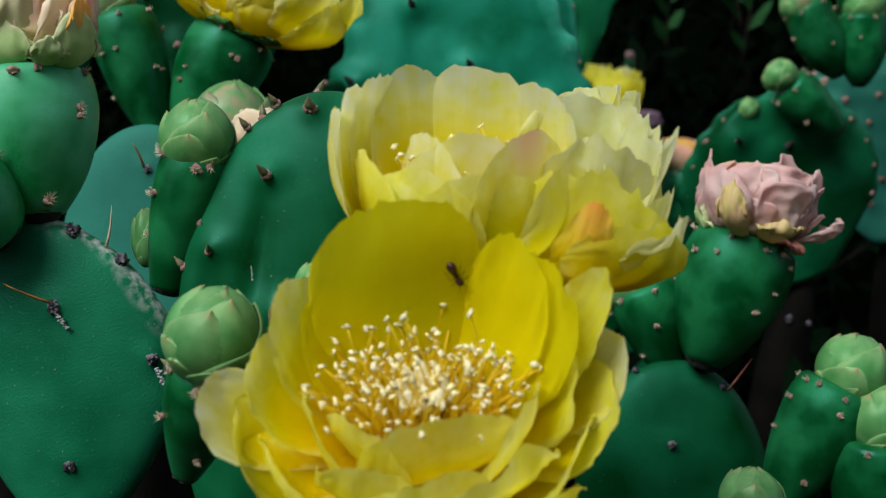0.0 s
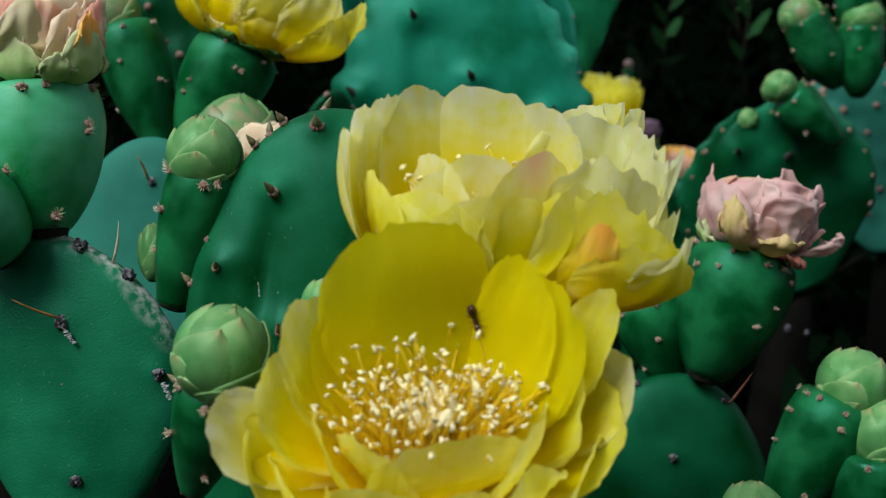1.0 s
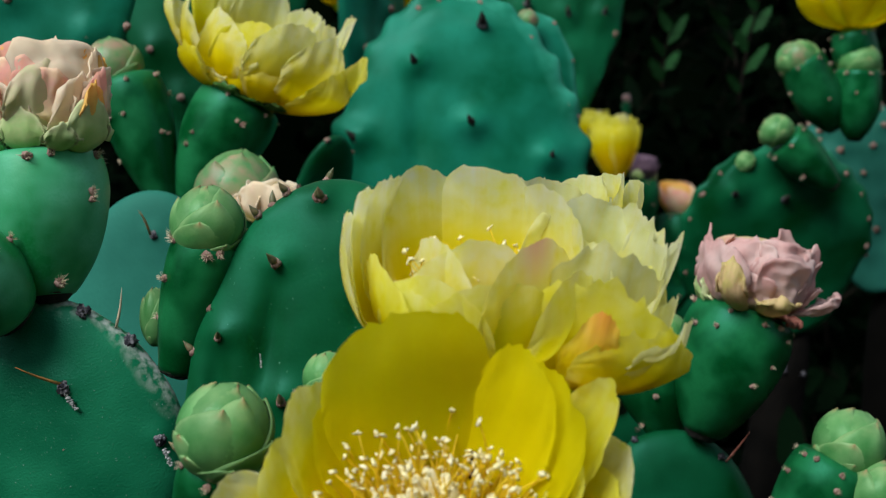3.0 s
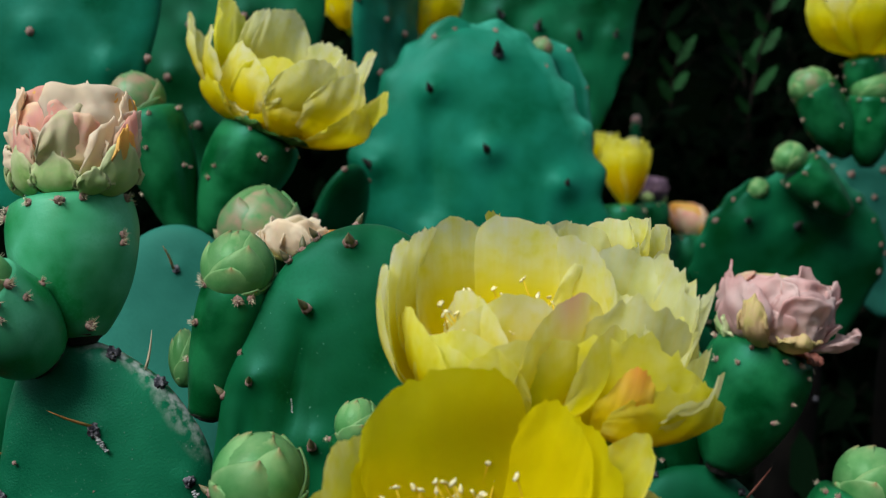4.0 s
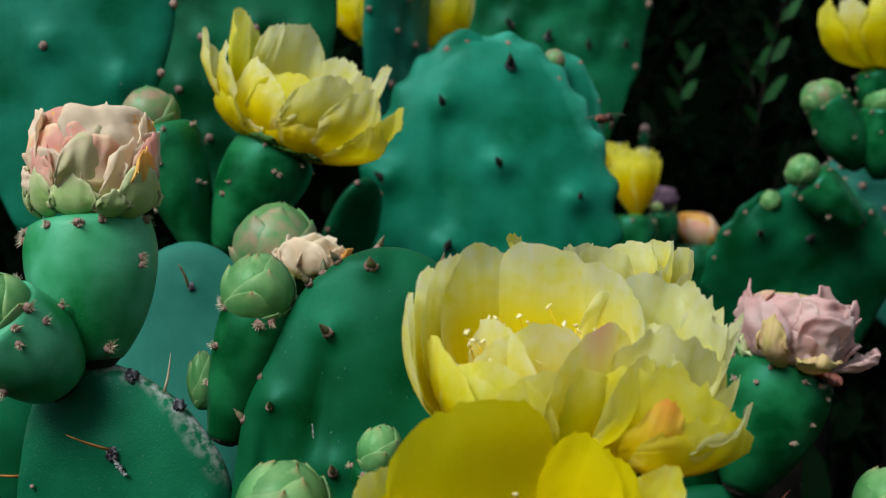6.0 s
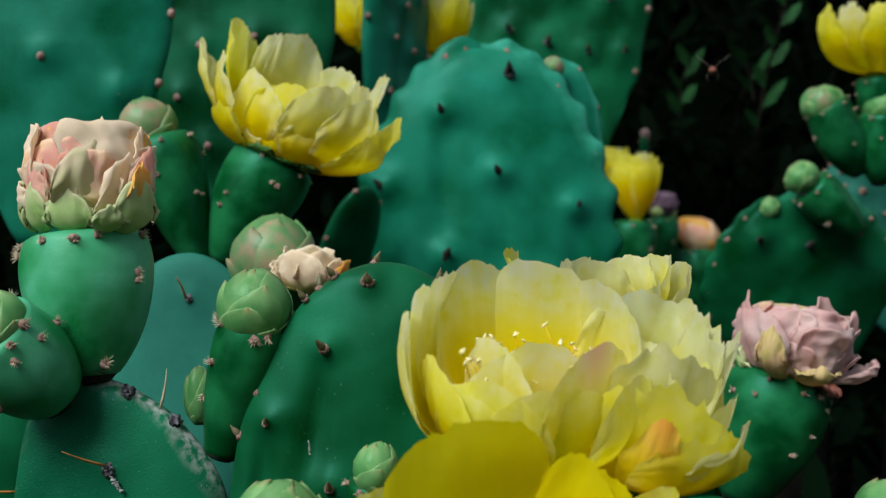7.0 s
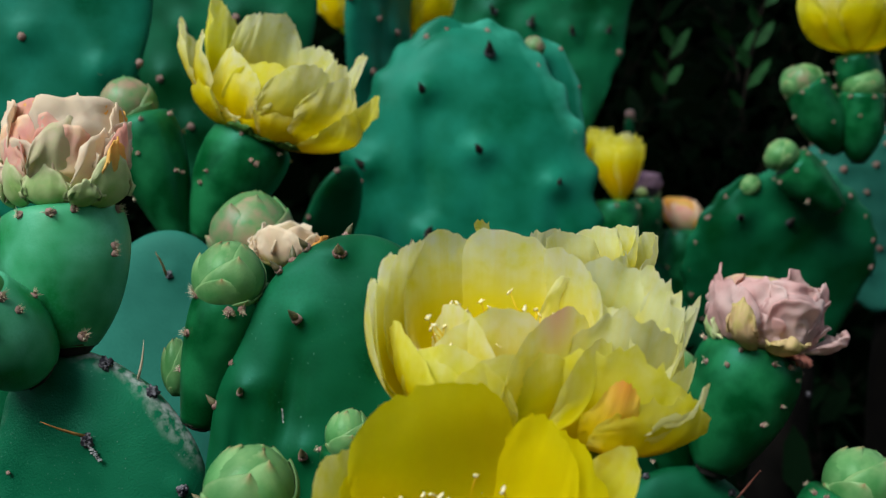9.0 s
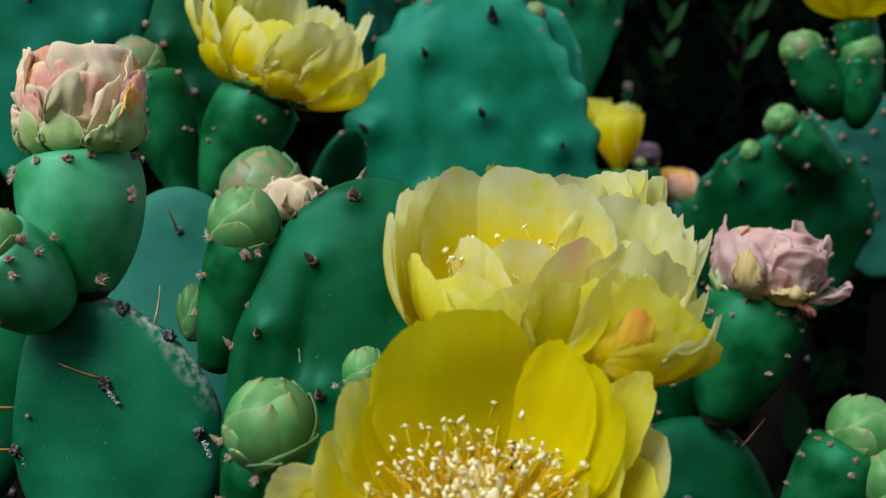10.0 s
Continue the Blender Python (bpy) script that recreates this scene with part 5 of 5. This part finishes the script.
for n_, (tip, wide) in enumerate((((-8.06, 48.6, 8.89), 1.5), ((-10.02, 49.0, 10.09), 1.3), ((-6.79, 48.8, 8.56), 1.2), ((-9.21, 48.4, 9.56), 1.4))):
    petal(SIDE, b5, W(tip), wide, ax5, SEPAL_GREEN, 0.9, 0.3, 0.001, 0.05, 90 + n_, thick=0.0012, most=0.4, name="sepal", fringe=0.01)
for base, aim, r, h, n, wd, d, label in (
    ((26.18, 75.2, 17.48), (26.27, 75.2, 21.43), 3.4, 3.9, 10, 3.2, 9.4, "yellow cactus flower at the clump's edge"),
    ((-2.25, 84.8, 20.21), (-1.5, 84.8, 24.95), 2.0, 4.2, 8, 2.8, 10.6, "yellow cactus flower behind the edge-on pad"),
    ((-7.37, 84.8, 20.75), (-7.84, 84.8, 24.86), 1.8, 4.0, 8, 2.8, 10.6, "yellow cactus flower behind the edge-on pad"),
):
    flower(base, aim, ring_of(base, aim, r, h, n, wd, [YELLOW, PALE], 0.9, 0.5, 0.003, seed=int(d * 7)), label, "open cactus flowers", int(d * 3), fringe=0.05)

CLOSED = ((0.72, 1.0, 0.7, (20, 110, 200, 290), [YELLOW, PALE]), (0.9, 1.0, 0.8, (60, 150, 250, 330), [YELLOW]), (1.0, 0.86, 0.85, (15, 130, 235, 300), [YELLOW]))
cup_flower((13.78, 93.0, 8.78), (13.57, 93.0, 13.97), 2.0, CLOSED, "half-closed small yellow cactus flower", seed=12)
cup_flower((12.56, 97.0, 11.62), (12.26, 97.0, 14.84), 1.7, CLOSED, "half-closed yellow cactus flower in the back", seed=15)


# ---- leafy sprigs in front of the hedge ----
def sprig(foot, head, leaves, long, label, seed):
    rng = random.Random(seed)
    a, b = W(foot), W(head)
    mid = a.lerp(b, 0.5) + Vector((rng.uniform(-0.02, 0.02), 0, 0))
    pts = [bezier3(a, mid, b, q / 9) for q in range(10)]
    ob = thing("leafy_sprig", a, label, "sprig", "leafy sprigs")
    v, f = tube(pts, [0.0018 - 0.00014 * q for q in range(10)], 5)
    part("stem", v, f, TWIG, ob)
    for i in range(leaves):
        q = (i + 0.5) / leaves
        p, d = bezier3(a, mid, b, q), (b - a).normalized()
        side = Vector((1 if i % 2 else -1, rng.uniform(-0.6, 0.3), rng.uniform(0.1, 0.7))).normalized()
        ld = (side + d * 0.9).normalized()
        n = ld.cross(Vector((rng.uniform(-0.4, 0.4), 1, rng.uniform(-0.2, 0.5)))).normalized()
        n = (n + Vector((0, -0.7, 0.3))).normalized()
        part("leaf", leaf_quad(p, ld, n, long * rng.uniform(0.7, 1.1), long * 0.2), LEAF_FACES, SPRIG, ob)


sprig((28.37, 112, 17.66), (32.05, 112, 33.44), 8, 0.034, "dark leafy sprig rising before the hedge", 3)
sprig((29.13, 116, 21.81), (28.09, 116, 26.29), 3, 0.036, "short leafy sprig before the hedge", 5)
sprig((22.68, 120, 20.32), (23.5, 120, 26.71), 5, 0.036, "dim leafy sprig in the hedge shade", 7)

# ---- insects ----
def ellipsoid(c, rx, ry, rz, nr=10, ns=14, waist=0.0):
    vs = []
    for i in range(nr):
        a = math.pi * (i + 0.02) / (nr - 1 + 0.04)
        for k in range(ns):
            t = k * math.tau / ns
            vs.append(Vector(c) + Vector((-math.cos(a) * rx, math.sin(a) * math.cos(t) * ry, math.sin(a) * math.sin(t) * rz)))
    return vs, rings_to_faces(nr, ns)


def insect_leg(ob, hip, knee, foot, r, mat):
    v, f = tube([Vector(hip), Vector(hip).lerp(Vector(knee), 0.5), Vector(knee), Vector(knee).lerp(Vector(foot), 0.5), Vector(foot)], [r, r * 1.2, r, r * 0.8, r * 0.4], 5)
    part("leg", v, f, mat, ob)


def build_bee():
    ob = thing("bee", Vector(), "reddish-brown honey bee hovering over the cactus", "bee")
    v, f = ellipsoid((-0.0040, 0, -0.0006), 0.0046, 0.0022, 0.0021, 14, 14)
    slots = [1 if (q // 14) % 3 == 2 and q < 13 * 14 else 0 for q in range(len(f))]
    part("abdomen", v, f, [BEE_RED, BEE_DARK], ob, "banded red-brown abdomen", slots)
    part("thorax", *ellipsoid((0.0020, 0, 0.0003), 0.0023, 0.0021, 0.0021), BEE_DARK, ob, "dark furry thorax")
    part("head", *ellipsoid((0.0050, 0, -0.0004), 0.0012, 0.0016, 0.0016), BEE_DARK, ob)
    for s in (-1, 1):
        for x in (0.0034, 0.0020, 0.0006):
            insect_leg(ob, (x, s * 0.0012, -0.0014), (x - 0.0014, s * 0.0030, -0.0022), (x - 0.0026, s * 0.0024, -0.0056), 0.00030, BEE_DARK)
        v, f = tube([Vector((0.0058, s * 0.0006, 0.0004)), Vector((0.0070, s * 0.0010, 0.0014)), Vector((0.0086, s * 0.0016, 0.0006))], [0.00016, 0.00014, 0.0001], 4)
        part("antenna", v, f, BEE_DARK, ob)
    wings = []
    for s in (-1, 1):
        for x, long, wd in ((0.0026, 0.0098, 0.0031), (0.0008, 0.0068, 0.0023)):
            pts = []
            for i in range(9):
                u = i / 8
                for k in range(5):
                    w_ = -1 + 2 * k / 4
                    pts.append(Vector((-0.35 * long * u + w_ * wd * 0.5 * math.sin(math.pi * (0.12 + 0.80 * u)) , s * long * u, 0.0003 * math.sin(u * 3))))
            nn = grid_normals(pts, 9, 5)
            v, f = shell(pts, 9, 5, 0.00006, lambda q: nn[q])
            wings.append((put("wing", mesh_of("wing", v, f, WING), ob, Matrix.Translation((x, s * 0.0012, 0.0018))), s, x))
    return ob, wings


def build_ant():
    ob = thing("ant", Vector(), "small dark brown ant walking over a yellow petal", "ant")
    part("abdomen", *ellipsoid((-0.00273, 0, 0.00117), 0.0019, 0.0013, 0.0013), ANT, ob)
    part("thorax", *ellipsoid((0.00013, 0, 0.00104), 0.0014, 0.00075, 0.00075), ANT, ob)
    part("head", *ellipsoid((0.00221, 0, 0.00104), 0.0012, 0.00105, 0.0009), ANT, ob)
    v, f = tube([Vector((-0.00156, 0, 0.00104)), Vector((-0.00091, 0, 0.00117)), Vector((0.00156, 0, 0.00104))], [0.00026, 0.00026, 0.00026], 6)
    part("waist", v, f, ANT, ob)
    for s in (-1, 1):
        for x, d in ((0.00091, 0.00156), (0.00013, 0.0), (-0.00065, -0.00169)):
            insect_leg(ob, (x, s * 0.00039, 0.00091), (x + d * 0.5, s * 0.00169, 0.00169), (x + d, s * 0.00260, 0.0), 0.00008, ANT)
        v, f = tube([Vector((0.00286, s * 0.00039, 0.00130)), Vector((0.00377, s * 0.00117, 0.00169)), Vector((0.00481, s * 0.00117, 0.00117))], [0.00009, 0.00009, 0.00007], 4)
        part("antenna", v, f, ANT, ob)
    for piece in ob.children:
        piece.data.transform(Matrix.Scale(0.84, 4))
    return ob


BEE, WINGS = build_bee()
ANT_THING = build_ant()

# seconds, place in the clump, heading (degrees from right, towards away), nose up
FLIGHT = [
    (0, 4.16, 49.60, -2.81, 0, 0),
    (4.3, 4.21, 49.60, -4.15, 0, 10),
    (4.5, 4.35, 50.40, 0.57, 0, 20),
    (4.7, 5.09, 52.00, 5.62, 30, 25),
    (4.8, 5.72, 52.00, 6.56, 15, 5),
    (4.9, 6.02, 52.00, 6.32, 0, 0),
    (5, 6.33, 52.00, 5.81, 0, 5),
    (5.1, 6.60, 52.00, 6.46, 0, 5),
    (5.2, 6.99, 52.00, 7.92, 10, 10),
    (5.3, 6.81, 52.00, 8.63, 0, 5),
    (5.4, 6.65, 52.00, 9.00, 0, 5),
    (5.5, 6.25, 52.00, 8.83, 0, 10),
    (5.6, 4.71, 52.00, 8.25, 0, 8),
    (5.7, 3.64, 52.00, 8.58, 0, 5),
    (5.8, 3.85, 52.00, 9.03, 5, 5),
    (5.9, 4.98, 52.80, 10.27, 30, 5),
    (6, 5.82, 53.60, 11.07, 50, 5),
    (6.1, 6.49, 54.40, 11.51, 65, 5),
    (6.2, 6.75, 55.20, 11.66, 75, 5),
    (6.6, 8.84, 57.60, 13.06, 80, 5),
    (7, 12.39, 60.80, 15.04, 80, 5),
    (7.3, 13.83, 62.40, 15.73, 80, 5),
    (7.4, 13.21, 63.20, 16.05, 70, 5),
    (7.5, 12.72, 64.00, 15.85, 45, 5),
    (7.6, 12.90, 64.00, 15.87, 40, 5),
    (7.7, 13.29, 64.00, 15.92, 40, 5),
    (7.8, 13.72, 64.00, 16.42, 30, 5),
    (7.9, 14.08, 64.00, 16.38, 40, 5),
    (8, 14.36, 64.00, 16.34, 40, 5),
    (8.1, 14.66, 64.00, 16.10, 40, 5),
    (8.2, 15.02, 64.00, 16.27, 40, 8),
    (8.3, 15.70, 64.00, 17.19, 35, 10),
    (8.4, 16.75, 64.00, 17.97, 30, 10),
    (8.5, 17.81, 64.00, 17.95, 30, 10),
    (8.7, 19.96, 64.00, 19.88, 30, 10),
    (9, 22.41, 64.00, 23.40, 30, 10),
    (10, 27.23, 65.60, 32.82, 30, 10),
]
# seconds, place on the petal, heading, and which way is off the petal
CRAWL = [
    (0, (0.00274, 0.25226, 0.79078), (0.438, 0.321, -0.840), (0.212, -0.945, -0.251)),
    (0.2, (0.00415, 0.25280, 0.78991), (0.458, 0.329, -0.826), (0.215, -0.942, -0.256)),
    (0.4, (0.00445, 0.25326, 0.78851), (0.270, 0.324, -0.907), (0.182, -0.942, -0.283)),
    (0.6, (0.00422, 0.25346, 0.78745), (0.206, 0.259, -0.944), (0.278, -0.940, -0.197)),
    (0.8, (0.00481, 0.25380, 0.78662), (0.170, 0.249, -0.953), (0.247, -0.947, -0.203)),
    (1, (0.00588, 0.25347, 0.78478), (0.305, -0.053, -0.951), (-0.536, -0.835, -0.126)),
    (1.2, (0.00627, 0.25329, 0.78299), (0.197, -0.067, -0.978), (-0.551, -0.833, -0.054)),
    (1.4, (0.00676, 0.25321, 0.78112), (0.166, 0.042, -0.985), (-0.391, -0.914, -0.105)),
    (1.6, (0.00661, 0.25342, 0.77868), (-0.043, 0.000, -0.999), (-0.482, -0.876, 0.020)),
    (1.8, (0.00602, 0.25372, 0.77776), (-0.093, 0.058, -0.994), (-0.447, -0.894, -0.010)),
    (2, (0.00619, 0.25345, 0.77630), (-0.051, -0.098, -0.994), (-0.491, -0.864, 0.111)),
    (2.2, (0.00660, 0.25299, 0.77445), (-0.054, -0.103, -0.993), (-0.494, -0.862, 0.116)),
    (2.4, (0.00557, 0.25345, 0.77364), (-0.057, -0.102, -0.993), (-0.466, -0.877, 0.117)),
    (2.8, (0.00509, 0.25306, 0.77009), (-0.102, -0.188, -0.977), (-0.436, -0.874, 0.214)),
    (10, (0.00509, 0.25306, 0.77009), (-0.102, -0.188, -0.977), (-0.436, -0.874, 0.214)),
]


def motions():
    walk(BEE, [(t, STAND @ pose(x / 100, y / 100, z / 100, 0, -nose, yaw)) for t, x, y, z, yaw, nose in FLIGHT])
    for wing, side, x in WINGS:
        beat = [(k / 15, Matrix.Translation((x, side * 0.0012, 0.0018)) @ pose(0, 0, 0, side * (38 if k % 2 else -8), 0, 0)) for k in range(151)]
        walk(wing, beat)
    walk(ANT_THING, [(t, frame_of(Vector(at), Vector(up), Vector(ahead))) for t, at, ahead, up in CRAWL])


motions()
